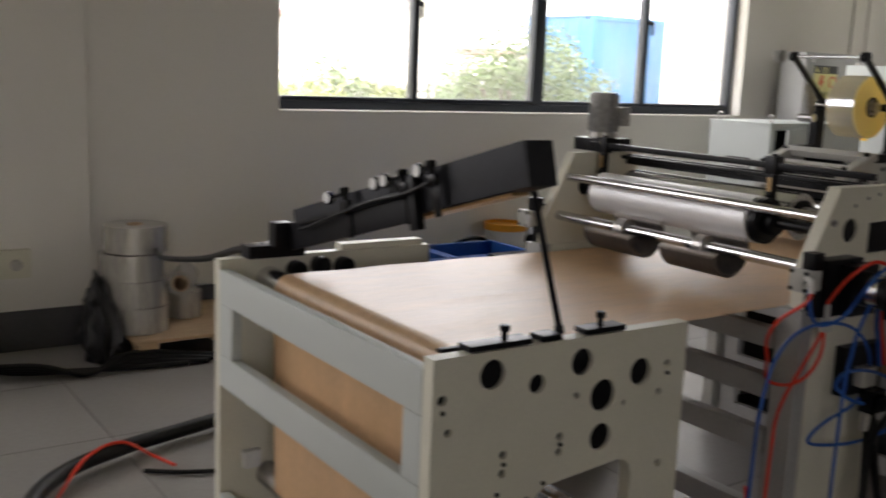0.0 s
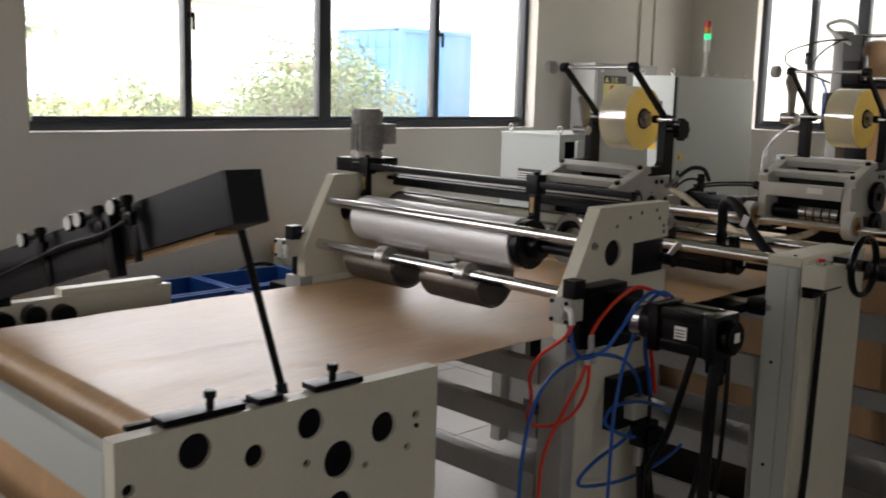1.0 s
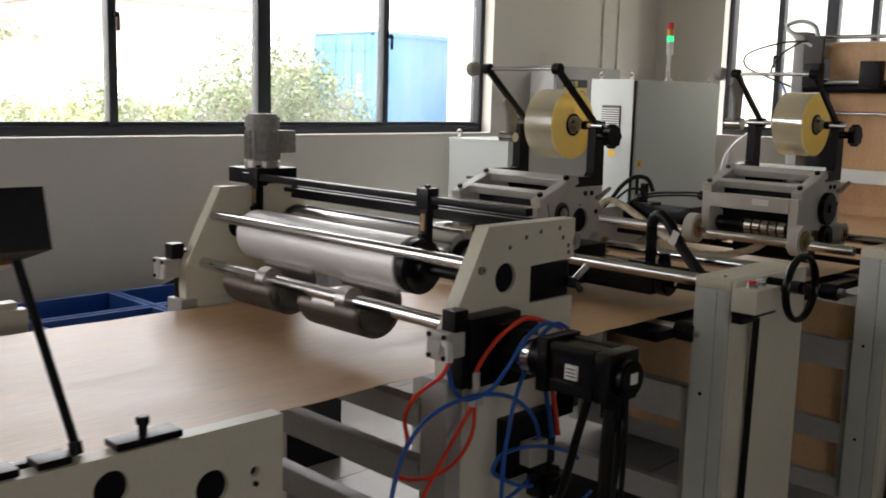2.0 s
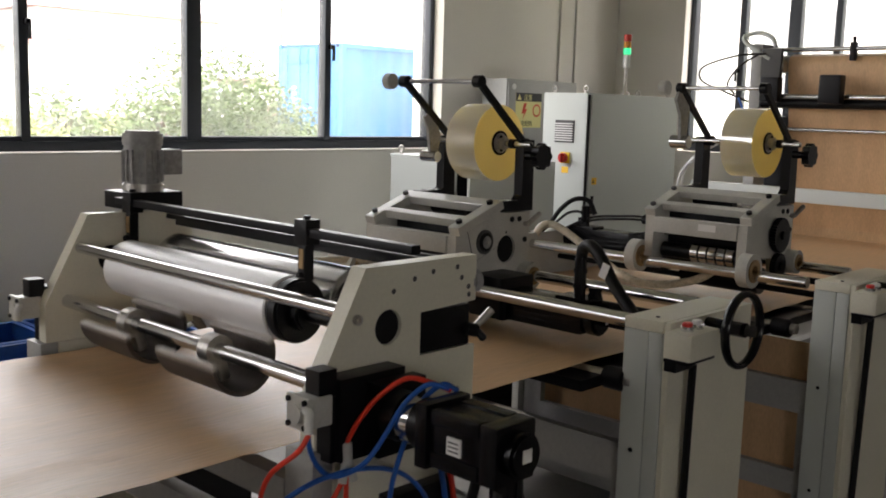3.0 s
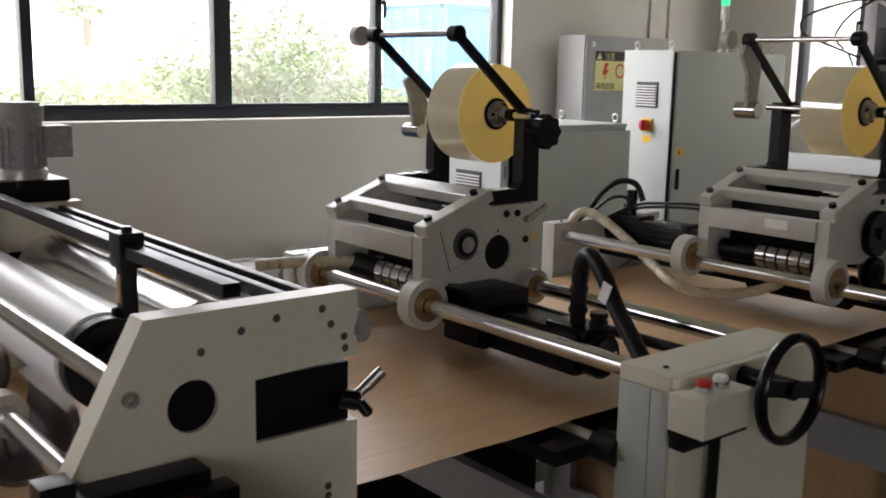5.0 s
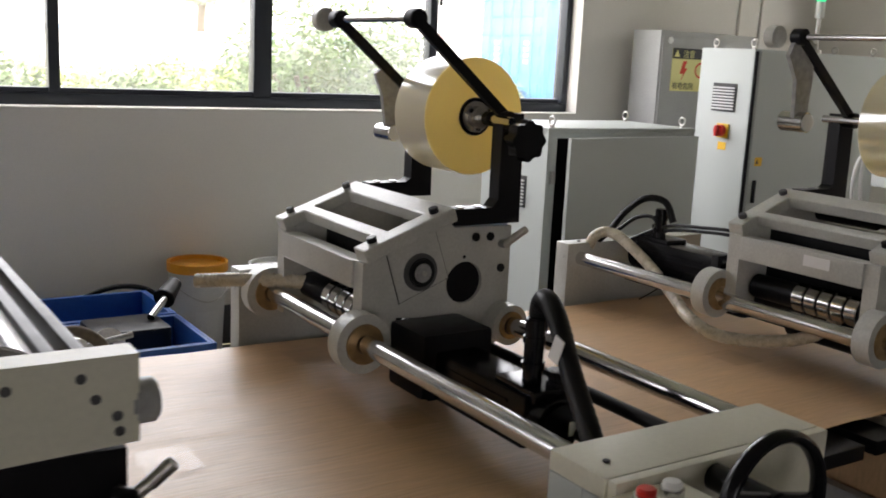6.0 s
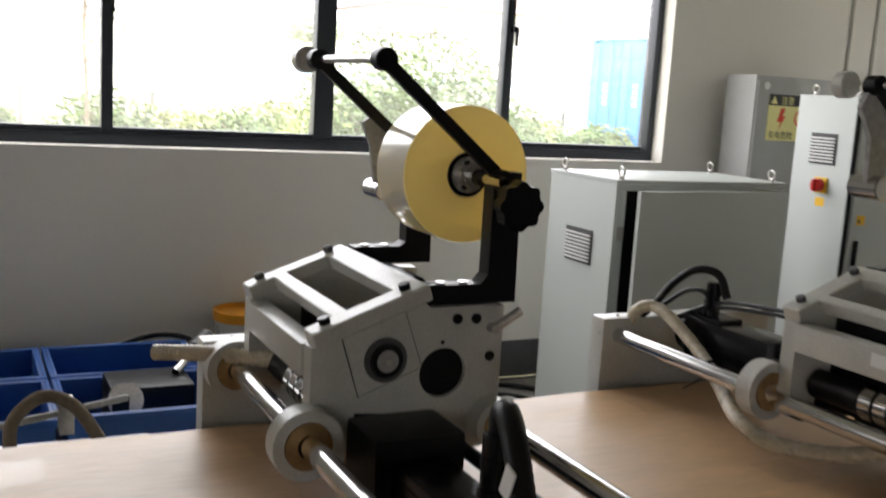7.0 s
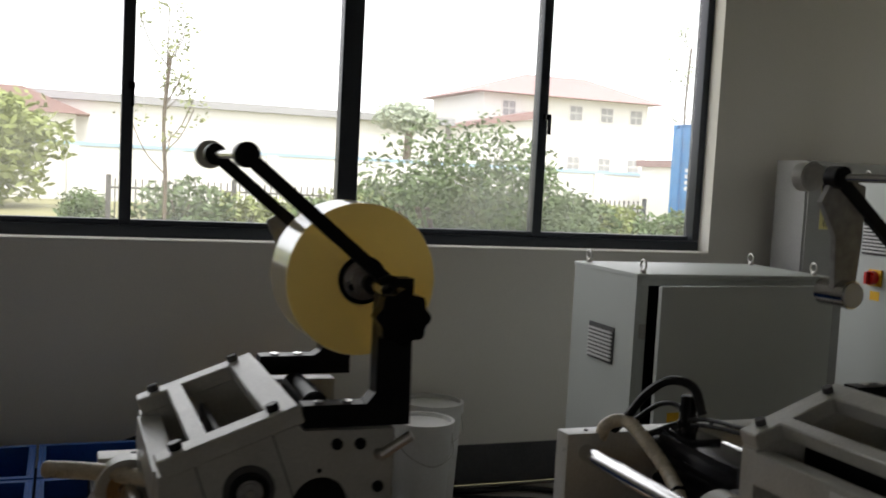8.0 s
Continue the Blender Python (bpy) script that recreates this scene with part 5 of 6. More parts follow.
bucket(5.43, 5.97, 0.155, 0.50, False)


def blue_bin(x0, x1, y0, y1, h, z0=0.0):
    b = thing("storage_bin", ((x0 + x1) / 2, (y0 + y1) / 2, z0), "deep blue plastic storage bin with a raised rim", "storage bin", "blue storage bins")
    t = 0.012
    part("base", box(B(), x0 + t, x1 - t, y0 + t, y1 - t, z0, z0 + 0.02), BLUEC, b)
    for a, c, d, e in ((x0, x1, y0, y0 + t), (x0, x1, y1 - t, y1), (x0, x0 + t, y0 + t, y1 - t), (x1 - t, x1, y0 + t, y1 - t)):
        part("side", box(B(), a, c, d, e, z0, z0 + h, 0.002), BLUEC, b)
    for a, c, d, e in ((x0 - 0.015, x1 + 0.015, y0 - 0.015, y0 - 0.001), (x0 - 0.015, x1 + 0.015, y1 + 0.001, y1 + 0.015), (x0 - 0.015, x0 - 0.001, y0, y1), (x1 + 0.001, x1 + 0.015, y0, y1)):
        part("rim", box(B(), a, c, d, e, z0 + h - 0.03, z0 + h, 0.003), BLUEC, b)
    return b


blue_bin(3.64, 4.20, 5.25, 5.66, 0.46)
blue_bin(3.00, 3.60, 5.25, 5.66, 0.46)
blue_bin(3.64, 4.20, 4.76, 5.20, 0.46)
blue_bin(3.00, 3.60, 4.76, 5.20, 0.46)


stands_at(0, 0.19, 0)


def spare_drive():
    d = thing("spare_gear_drive", (3.98, 4.85, 0.33), "black gear drive with a grey disc lying in a bin", "machine part")
    part("housing", box(B(), 3.80, 4.10, 4.74, 4.98, 0.022, 0.49, 0.02), BLACK, d)
    part("disc", cyl(B(), (3.85, 4.718, 0.452), (3.85, 4.738, 0.446), 0.062, 32, bevel=0.004), WORN, d)
    part("shaft", cyl(B(), (4.05, 4.86, 0.50), (4.17, 5.0, 0.56), 0.016, 16), STEEL, d)
    part("boot", cyl(B(), (4.14, 4.98, 0.54), (4.22, 5.08, 0.58), 0.045, 20, r2=0.03, bevel=0.004), RUBBER, d)
    part("belt", box(B(), 3.80, 3.86, 4.70, 4.76, 0.36, 0.47, 0.008), BLACK, d)


spare_drive()
stands_at(0, 0, 0)


def tool_box():
    d = thing("vacuum_pump", (3.55, 4.1, 0), "grey pump with hoses standing behind the paper", "pump")
    part("body", box(B(), 3.30, 3.80, 3.86, 4.16, 0.30, 0.60, 0.02), GREY, d)
    part("grille", box(B(), 3.36, 3.62, 3.90, 4.12, 0.602, 0.612, 0.002), WORN, d)
    part("foot", box(B(), 3.34, 3.76, 3.88, 4.14, 0.0, 0.298, 0.006), BLACK, d)
    part("outlet", cyl(B(), (3.80, 4.0, 0.55), (3.87, 4.0, 0.55), 0.035, 20, bevel=0.004), GREY, d)
    for x in (3.42, 3.50, 3.60):
        part("fitting", cyl(B(), (x, 3.93, 0.612), (x, 3.93, 0.67), 0.016, 14, bevel=0.002), BLACKP, d)
    part("rail", cyl(B(), (3.30, 4.20, 0.62), (3.75, 4.24, 0.68), 0.01, 12), MOTORG, d)
    part("rail_clamp", box(B(), 3.56, 3.60, 4.19, 4.25, 0.60, 0.70, 0.004), WORN, d)
    part("hose", tube(B(), [(3.42, 3.93, 0.66), (3.43, 3.94, 0.74), (3.50, 3.96, 0.79), (3.58, 3.97, 0.75), (3.66, 3.98, 0.62)], 0.017, 12, 8), BARK, d, "brown rubber hose")


tool_box()
cable("cable", [(3.64, 5.70, 0.012), (3.70, 5.75, 0.30), (3.93, 5.75, 0.42), (4.12, 5.76, 0.465), (4.28, 5.77, 0.42), (4.36, 5.78, 0.28), (4.40, 5.79, 0.012)], 0.012, RUBBER, "thick black cable arching against the wall")


stands_at(0.085, -0.03, 0)


def pallet():
    p = thing("pallet", (2.25, 5.78, 0), "worn wooden pallet with a plywood top", "pallet")
    x0, x1, y0, y1 = 1.70, 2.85, 5.40, 6.14
    part("deck", box(B(), x0, x1, y0, y1, 0.118, 0.136, 0.002), WOOD, p)
    for x in (x0 + 0.02, (x0 + x1) / 2 - 0.05, x1 - 0.12):
        for y in (y0 + 0.01, (y0 + y1) / 2 - 0.05, y1 - 0.11):
            part("block", box(B(), x, x + 0.10, y, y + 0.10, 0.0, 0.1175, 0.002), WOOD, p)


pallet()


def wrapped_roll(x, y, z, r, h, lean=0):
    f = thing("spare_film_roll", (x, y, z), "shiny wrapped spare film roll on the pallet", "film roll", "spare film rolls")
    part("wound_film", ring(B(), (x, y, z), (x, y, z + h), r, 0.04, 48), WRAP, f)
    part("core", ring(B(), (x, y, z + 0.004), (x, y, z + h + 0.004), 0.0395, 0.033, 28), WOOD, f)


for k, (dx, dy, r) in enumerate(((0.01, 0.0, 0.145), (-0.005, 0.005, 0.155), (-0.02, 0.0, 0.155), (0.0, 0.01, 0.150))):
    wrapped_roll(1.785 + dx, 5.66 + dy, 0.137 + k * 0.140, r * 1.06, 0.136)
f = thing("spare_film_roll", (2.10, 5.84, 0.137), "short film roll lying on its side on the pallet", "film roll", "spare film rolls")
part("wound_film", ring(B(), (2.04, 5.72, 0.345), (2.16, 5.96, 0.345), 0.066, 0.045, 36), WRAP, f)
part("core", ring(B(), (2.038, 5.717, 0.345), (2.162, 5.963, 0.345), 0.044, 0.036, 28), WOOD, f)
part("stand_roll", ring(B(), (2.10, 5.84, 0.137), (2.10, 5.84, 0.279), 0.10, 0.04, 36), WRAP, f)


def bag():
    bm = B()
    bmesh.ops.create_icosphere(bm, subdivisions=4, radius=1)
    for v in bm.verts:
        n = noise.noise(v.co * 2.2) * 0.30 + noise.noise(v.co * 5) * 0.22 + noise.noise(v.co * 11) * 0.08
        v.co = v.co * (1 + n)
        w = 0.10 - 0.055 * v.co.z
        v.co = Vector((1.60 + v.co.x * w - 0.03 * v.co.z, 5.62 + v.co.y * w, max(0.0, 0.20 + v.co.z * 0.25)))
    mesh_thing("rubbish_bag", bm, BAG, "crumpled black plastic bag slumped by the column", "bag", (1.60, 5.62, 0))


bag()
for k in range(4):
    cable("cable", [(1.0 - 0.2 * k, 5.70, 0.02), (1.15, 5.52 - 0.03 * k, 0.02 + 0.02 * k), (1.45, 5.42 - 0.02 * k, 0.02), (1.70, 5.36 + 0.02 * k, 0.02 + 0.02 * k), (1.95 + 0.1 * k, 5.34, 0.015)], 0.014, RUBBER, "black cables piled on the floor by the column")
cable("hose", [(1.80, 4.42, 0.05), (1.575, 4.364, 0.045), (1.32, 4.287, 0.045), (1.10, 4.179, 0.045), (0.93, 4.0, 0.045), (0.80, 3.7, 0.045)], 0.03, RUBBER, "thick black hose lying across the floor", "hose", 10, 12)
cable("air_tube", [(1.44, 4.08, 0.02), (1.403, 4.197, 0.02), (1.293, 4.265, 0.075), (1.141, 4.175, 0.075), (0.998, 3.998, 0.02), (0.9, 3.8, 0.012)], 0.0065, REDT, "red air tube lying across the floor", "tube")
cable("cable", [(1.33, 4.10, 0.012), (1.45, 4.02, 0.012), (1.62, 3.95, 0.012)], 0.009, RUBBER, "short black cable end on the floor")

stands_at(0, -0.03, 0)
cable("cable", [(1.59, 3.55, 0.935), (1.63, 3.75, 0.90), (1.72, 4.3, 0.765), (1.86, 5.2, 0.60), (1.96, 5.6, 0.575), (2.05, 5.9, 0.58)], 0.013, RUBBER, "black cable running from the hinge block to the wall")
# cream cabinet and a wall box beside the column
cc = thing("machine_cabinet", (0.45, 2.9, 0), "cream sheet-metal machine cabinet at the line's start", "cabinet")
part("body", box(B(), 0.05, 0.690, 2.80, 3.45, 0.0, 0.635, 0.004), CREAM, cc)
part("cover", plate(B(), [(0.05, 0.637), (0.688, 0.637), (0.655, 0.80), (0.05, 0.80)], [], 2.802, 3.44), CREAM, cc)
wb = thing("wall_box", (1.30, 5.96, 0.4), "cream junction box with a round knob on the column", "junction box")
part("case", box(B(), 1.08, 1.41, 5.925, 5.979, 0.398, 0.545, 0.006), CREAM, wb)
part("knob", cyl(B(), (1.335, 5.905, 0.47), (1.335, 5.925, 0.47), 0.03, 20, bevel=0.004), WORN, wb)

# ---- hoses, tubes and cables on the line ----
stands_at(-0.015, -0.02, 0.006)
cable("braided_hose", [(4.90, 3.44, 1.02), (4.894, 3.41, 1.073), (4.928, 3.38, 1.09), (4.935, 3.30, 1.063), (4.937, 3.20, 1.010), (4.892, 3.08, 0.972), (4.83, 2.95, 0.942), (4.839, 2.86, 0.920), (4.895, 2.76, 0.925), (4.92, 2.66, 0.96), (4.94, 2.60, 1.01)], 0.0155, HOSE, "beige braided hose drooping from plate to head", "hose", 14, 12, 0.05)
stands_at(0, 0, 0.012)
cable("braided_hose", [(3.675, 3.435, 1.022), (3.76, 3.37, 1.032), (3.85, 3.29, 1.038), (3.94, 3.21, 1.04)], 0.0158, HOSE, "cut beige braided hose end sticking out of a head", "hose", 22, 12, 0.10)
stands_at(-0.015, -0.02, 0.006)
cable("cable", [(5.02, 3.22, 1.14), (5.012, 3.25, 1.195), (4.982, 3.30, 1.20), (4.955, 3.35, 1.156), (4.93, 3.39, 1.09), (4.92, 3.47, 1.02)], 0.0105, RUBBER, "black cable arching up from a motor plug", steps=10)
cable("cable", [(4.999, 3.25, 1.06), (5.0, 3.27, 1.14), (4.985, 3.33, 1.14), (4.95, 3.38, 1.09)], 0.006, RUBBER, "thin black cable arching up from a motor plug")
for k in range(2):
    cable("cable", [(4.96 + 0.02 * k, 3.36, 1.06), (5.01, 3.24, 1.125 - 0.012 * k), (5.02, 3.10, 1.145 - 0.012 * k), (5.03, 2.98, 1.15 - 0.012 * k), (5.05, 2.90, 1.12)], 0.005, RUBBER, "thin black cable running to the geared head")
cb = thing("cable_gland", (5.02, 2.95, 1.12), "black cable gland block behind the geared head", "connector")
part("block", box(B(), 4.99, 5.05, 2.90, 2.95, 1.08, 1.15, 0.008), BLACKP, cb)
part("nut", cyl(B(), (5.02, 2.95, 1.14), (5.02, 2.985, 1.145), 0.02, 16, bevel=0.003), BLACKP, cb)
stands_at(0.012, 0, -0.008)
cable("cable_conduit", [(3.98, 2.54, 1.12), (3.975, 2.53, 1.17), (3.962, 2.495, 1.186), (3.95, 2.45, 1.16), (3.935, 2.39, 1.09), (3.905, 2.30, 1.02), (3.88, 2.25, 0.98), (3.86, 2.235, 0.86)], 0.0178, RUBBER, "black corrugated conduit bending down from a motor plug", "conduit", 14, 12, 0.06)
tg = thing("cable_tag", (3.95, 2.41, 1.12), "white paper tag tied round a black conduit", "tag")
part("paper", box(B(), -0.0015, 0.0015, -0.012, 0.012, -0.022, 0.022, 0, Matrix.Translation((3.921, 2.415, 1.125)) @ Matrix.Rotation(radians(20), 4, "X")), LABEL, tg)
for dx, dy in ((0.0, 0.0), (1.01, -0.08)):
    cable("cable", [(3.85 + dx, 2.075 + dy, 0.93), (3.855 + dx, 2.08 + dy, 0.75), (3.865 + dx, 2.088 + dy, 0.5), (3.86 + dx, 2.09 + dy, 0.28), (3.81 + dx, 2.08 + dy, 0.10), (3.74 + dx, 2.06 + dy, 0.012)], 0.011, RUBBER, "black cable hanging down from the button box")


def shifted(points, s, y):
    """Points on the press's front, drawn on one upright plane."""
    return [(0.681 + (a - 0.681) * s, y, 1.553 + (b - 1.553) * s) for a, b in points]


S = 1.046
stands_at(0.033, 0.04, 0)
cable("air_tube", [(2.638, 2.139, 0.972), (2.622, 2.15, 0.94), (2.606, 2.21, 0.885), (2.612, 2.25, 0.82), (2.622, 2.25, 0.76), *shifted([(2.434, 0.775), (2.517, 0.746), (2.601, 0.758), (2.655, 0.812)], S, 2.165), (2.752, 2.165, 0.868)], 0.0052, REDT, "red air tube looping in front of the press", "tube")
cable("air_tube", [(2.752, 2.165, 0.925), (2.764, 2.145, 0.97), (2.782, 2.11, 1.022), (2.824, 2.08, 1.056), (2.863, 2.055, 1.047), (2.895, 2.03, 1.03)], 0.0052, REDT, "red air tube bending over the servo motor", "tube")
cable("air_tube", [(2.742, 2.165, 0.848), *shifted([(2.621, 0.851), (2.563, 0.783), (2.507, 0.715), (2.48, 0.658), (2.473, 0.574), (2.46, 0.3), (2.44, 0.1)], S, 2.158)], 0.0052, REDT, "red air tube hanging down in front of the press", "tube")
cable("air_tube", [(2.644, 2.15, 0.985), (2.648, 2.15, 0.945), (2.672, 2.155, 0.90), (2.709, 2.15, 0.871), (2.754, 2.12, 0.892), (2.782, 2.095, 0.945), (2.806, 2.07, 1.007), (2.85, 2.05, 1.045), (2.89, 2.03, 1.035)], 0.0052, BLUET, "blue air tube looping over the servo motor", "tube")
cable("air_tube", shifted([(2.39, 0.1), (2.38, 0.35), (2.386, 0.599), (2.393, 0.696), (2.421, 0.805), (2.475, 0.872), (2.556, 0.903), (2.668, 0.904), (2.776, 0.872), (2.85, 0.805), (2.868, 0.731), (2.848, 0.678), (2.794, 0.647), (2.687, 0.622), (2.618, 0.589), (2.639, 0.563), (2.802, 0.536), (2.947, 0.538), (3.039, 0.552), (3.085, 0.568)], S, 2.145), 0.0052, BLUET, "long blue air tube looping in front of the press", "tube")
cable("air_tube", shifted([(2.952, 0.654), (2.879, 0.649), (2.792, 0.665), (2.708, 0.71), (2.693, 0.734), (2.731, 0.759), (2.842, 0.749), (2.963, 0.706), (3.003, 0.679)], S, 2.130), 0.0052, BLUET, "blue air tube making a round loop", "tube")
cable("air_tube", [(2.80, 2.12, 0.15), (2.803, 2.12, 0.5), (2.807, 2.118, 0.702), (2.813, 2.112, 0.776), (2.815, 2.10, 0.853), (2.819, 2.075, 0.933), (2.838, 2.058, 1.006), (2.881, 2.04, 1.042), (2.905, 2.02, 1.03)], 0.0052, BLUET, "blue air tube hanging straight down", "tube")
for x, m in ((3.01, BLUET), (3.035, REDT)):
    cable("air_tube", [(x, 2.17, 0.92), (x, 2.165, 0.84), (x + 0.01, 2.16, 0.78), (x + 0.015, 2.15, 0.71)], 0.0065, m, "short air tube running to the valve block", "tube")
ft = thing("tube_splitter", (2.755, 2.165, 0.88), "grey plastic tube splitter between red air tubes", "fitting")
bm = cyl(B(), (2.755, 2.165, 0.865), (2.752, 2.165, 0.925), 0.0105, 14, bevel=0.002)
cyl(bm, (2.742, 2.165, 0.845), (2.750, 2.165, 0.885), 0.009, 12)
cyl(bm, (2.770, 2.165, 0.845), (2.757, 2.165, 0.885), 0.009, 12)
part("body", bm, GREY, ft)
# servo cables
cable("cable", [(2.843, 1.85, 0.895), (2.843, 1.855, 0.80), (2.845, 1.86, 0.62), (2.80, 1.84, 0.35), (2.76, 1.88, 0.10), (2.70, 1.98, 0.016)], 0.016, RUBBER, "thick black servo cable hanging to the floor")
cable("cable", [(2.868, 1.83, 0.93), (2.87, 1.83, 0.80), (2.875, 1.84, 0.62), (2.83, 1.84, 0.35), (2.80, 1.90, 0.05)], 0.006, RUBBER, "thin black servo cable hanging to the floor")
cable("cable", [(2.96, 2.155, 0.72), (2.955, 2.13, 0.60), (2.93, 2.10, 0.40), (2.88, 2.06, 0.15), (2.80, 2.02, 0.012)], 0.012, RUBBER, "black cable hanging from the valve block")
cable("cable", [(2.98, 2.155, 0.70), (2.985, 2.13, 0.56), (3.0, 2.10, 0.36), (3.04, 2.06, 0.12), (3.10, 2.0, 0.012)], 0.012, RUBBER, "black cable hanging from the valve block")
for k in range(5):
    cable("cable", [(2.35, 3.42 + 0.02 * k, 0.72 + 0.012 * k), (2.5, 3.30, 0.67 + 0.016 * k), (2.62, 3.20 - 0.02 * k, 0.64 + 0.016 * k), (2.72, 3.05, 0.66 + 0.012 * k), (2.9, 2.95, 0.72)], 0.009, RUBBER if k != 2 else HOSE, "bundle of cables slung under the paper")
stands_at(0, 0, 0)
for k in range(3):
    cable("cable", [(5.0 + 0.1 * k, 5.0, 0.012), (5.25, 4.7 - 0.1 * k, 0.02), (5.55, 4.9 + 0.1 * k, 0.03), (5.75, 5.25, 0.02), (5.65 - 0.1 * k, 5.55, 0.015)], 0.014, RUBBER, "black cables coiled on the floor by the cabinet")
cable("air_tube", [(2.30, 2.9, 0.012), (2.5, 2.75, 0.10), (2.62, 2.65, 0.30), (2.58, 2.8, 0.42), (2.45, 2.95, 0.44)], 0.008, REDT, "red air tube under the paper", "tube")


# cables left on the floor by the wall
cable("cable", [(5.35, 6.10, 0.014), (5.70, 6.02, 0.014), (5.95, 6.0, 0.02), (6.15, 5.90, 0.016), (6.22, 5.72, 0.014), (6.10, 5.52, 0.014)], 0.014, RUBBER, "black cables lying on the floor by the wall")
cable("cable", [(5.45, 6.02, 0.012), (5.72, 5.86, 0.03), (5.92, 5.82, 0.02), (6.06, 5.70, 0.016), (5.92, 5.58, 0.014), (5.70, 5.62, 0.014), (5.60, 5.80, 0.014)], 0.012, RUBBER, "black cables lying on the floor by the wall")
cable("cable", [(5.55, 5.92, 0.010), (5.78, 5.74, 0.012), (5.90, 5.68, 0.045), (6.02, 5.62, 0.012), (6.20, 5.64, 0.010)], 0.010, GREY, "grey cable lying on the floor by the wall")
stands_at(-0.015, -0.02, 0.006)
tie = thing("cable_tie", (4.922, 3.155, 0.995), "black cable tie pulled round the braided hose", "cable tie")
part("band", ring(B(), (4.924, 3.150, 0.9915), (4.9265, 3.158, 0.9955), 0.0180, 0.0158, 20), BLACKP, tie)
part("tail", tube(B(), [(4.92, 3.15, 0.975), (4.905, 3.17, 0.955), (4.89, 3.20, 0.93)], 0.0018, 5, 4), BLACKP, tie)

stands_at(0.033, 0.04, 0)
# tangle under the press
for k in range(3):
    cable("air_tube", [(2.62 + 0.03 * k, 2.36, 0.010), (2.56 + 0.05 * k, 2.30, 0.10 + 0.05 * k), (2.66, 2.27 + 0.02 * k, 0.22 + 0.06 * k), (2.74 - 0.04 * k, 2.31, 0.15), (2.60 - 0.03 * k, 2.40, 0.08), (2.50, 2.46 + 0.03 * k, 0.012)], 0.0052, REDT, "red air tube tangled under the press", "tube", 8)
cable("cable", [(2.86, 1.92, 0.912), (2.86, 1.95, 0.80), (2.88, 2.0, 0.66), (2.93, 2.08, 0.54), (2.98, 2.12, 0.44), (2.96, 2.13, 0.2), (2.90, 2.12, 0.012)], 0.010, RUBBER, "black cable hanging under the servo motor", steps=8)
cable("cable", [(2.93, 2.0, 0.93), (3.02, 1.98, 0.86), (3.07, 1.98, 0.72), (3.05, 2.0, 0.5), (2.98, 2.03, 0.25), (2.86, 2.06, 0.012)], 0.009, RUBBER, "black cable bowing out beside the servo motor", steps=8)
vb = thing("valve_cluster", (2.96, 2.14, 0.60), "black air valve cluster hanging below the servo motor", "valve")
part("body", box(B(), 2.93, 3.0, 2.10, 2.15, 0.585, 0.655, 0.006), BLACKP, vb)
part("silencer", cyl(B(), (2.945, 2.125, 0.585), (2.94, 2.125, 0.53), 0.014, 16, bevel=0.003), WORN, vb)
part("coil", box(B(), 2.94, 2.99, 2.075, 2.099, 0.60, 0.64, 0.004), BLACKP, vb)

# ---- outside the windows ----
stands_at(0, 0, 0)
gz = -0.12
mesh_thing("ground", plate(B(), [(-300, 6.42), (9.75, 6.42), (9.75, -8.25), (-300, -8.25), (-300, -300), (500, -300), (500, 500), (-300, 500)], [], gz - 0.2, gz, "z"), GRASS, "rough grass outside the factory", "ground", kind="structure")


def leaves(bm, centre, size, count, leaf, seed, wild=0.35):
    """Fill an uneven crown with small two-sided leaves."""
    rng = random.Random(seed)
    c = Vector(centre)
    for _ in range(count):
        d = Vector((rng.gauss(0, 1), rng.gauss(0, 1), rng.gauss(0, 1))).normalized()
        rad = rng.random() ** 0.45
        lump = 1 + wild * noise.noise(d * 2.3 + Vector((seed, 0, 0)))
        p = c + Vector((d.x * size[0], d.y * size[1], d.z * size[2])) * rad * lump
        a = Vector((rng.gauss(0, 1), rng.gauss(0, 1), rng.gauss(0, 0.6))).normalized() * leaf
        b = a.cross(Vector((rng.gauss(0, 1), rng.gauss(0, 1), rng.gauss(0, 1)))).normalized() * leaf * 0.42
        bm.faces.new([bm.verts.new(q) for q in (p - a, p + b, p + a, p - b)])


def shrub(x, y, size, count, leaf, seed, mat, label, high=0.0):
    t = thing("shrub", (x, y, gz), label, "shrub", "shrubs outside")
    bm = B()
    leaves(bm, (x, y, gz + high + size[2] * 0.95), size, count, leaf, seed)
    part("crown", bm, mat, t)
    bm = B()
    rng = random.Random(seed)
    for k in range(6):
        a = rng.random() * 6.28
        tube(bm, [(x, y, gz), (x + 0.2 * size[0] * math.cos(a), y + 0.2 * size[1] * math.sin(a), gz + high + size[2] * 0.6), (x + 0.6 * size[0] * math.cos(a), y + 0.6 * size[1] * math.sin(a), gz + high + size[2] * 1.4)], 0.02, 6, 4)
    part("stem", bm, BARK, t)
    return t


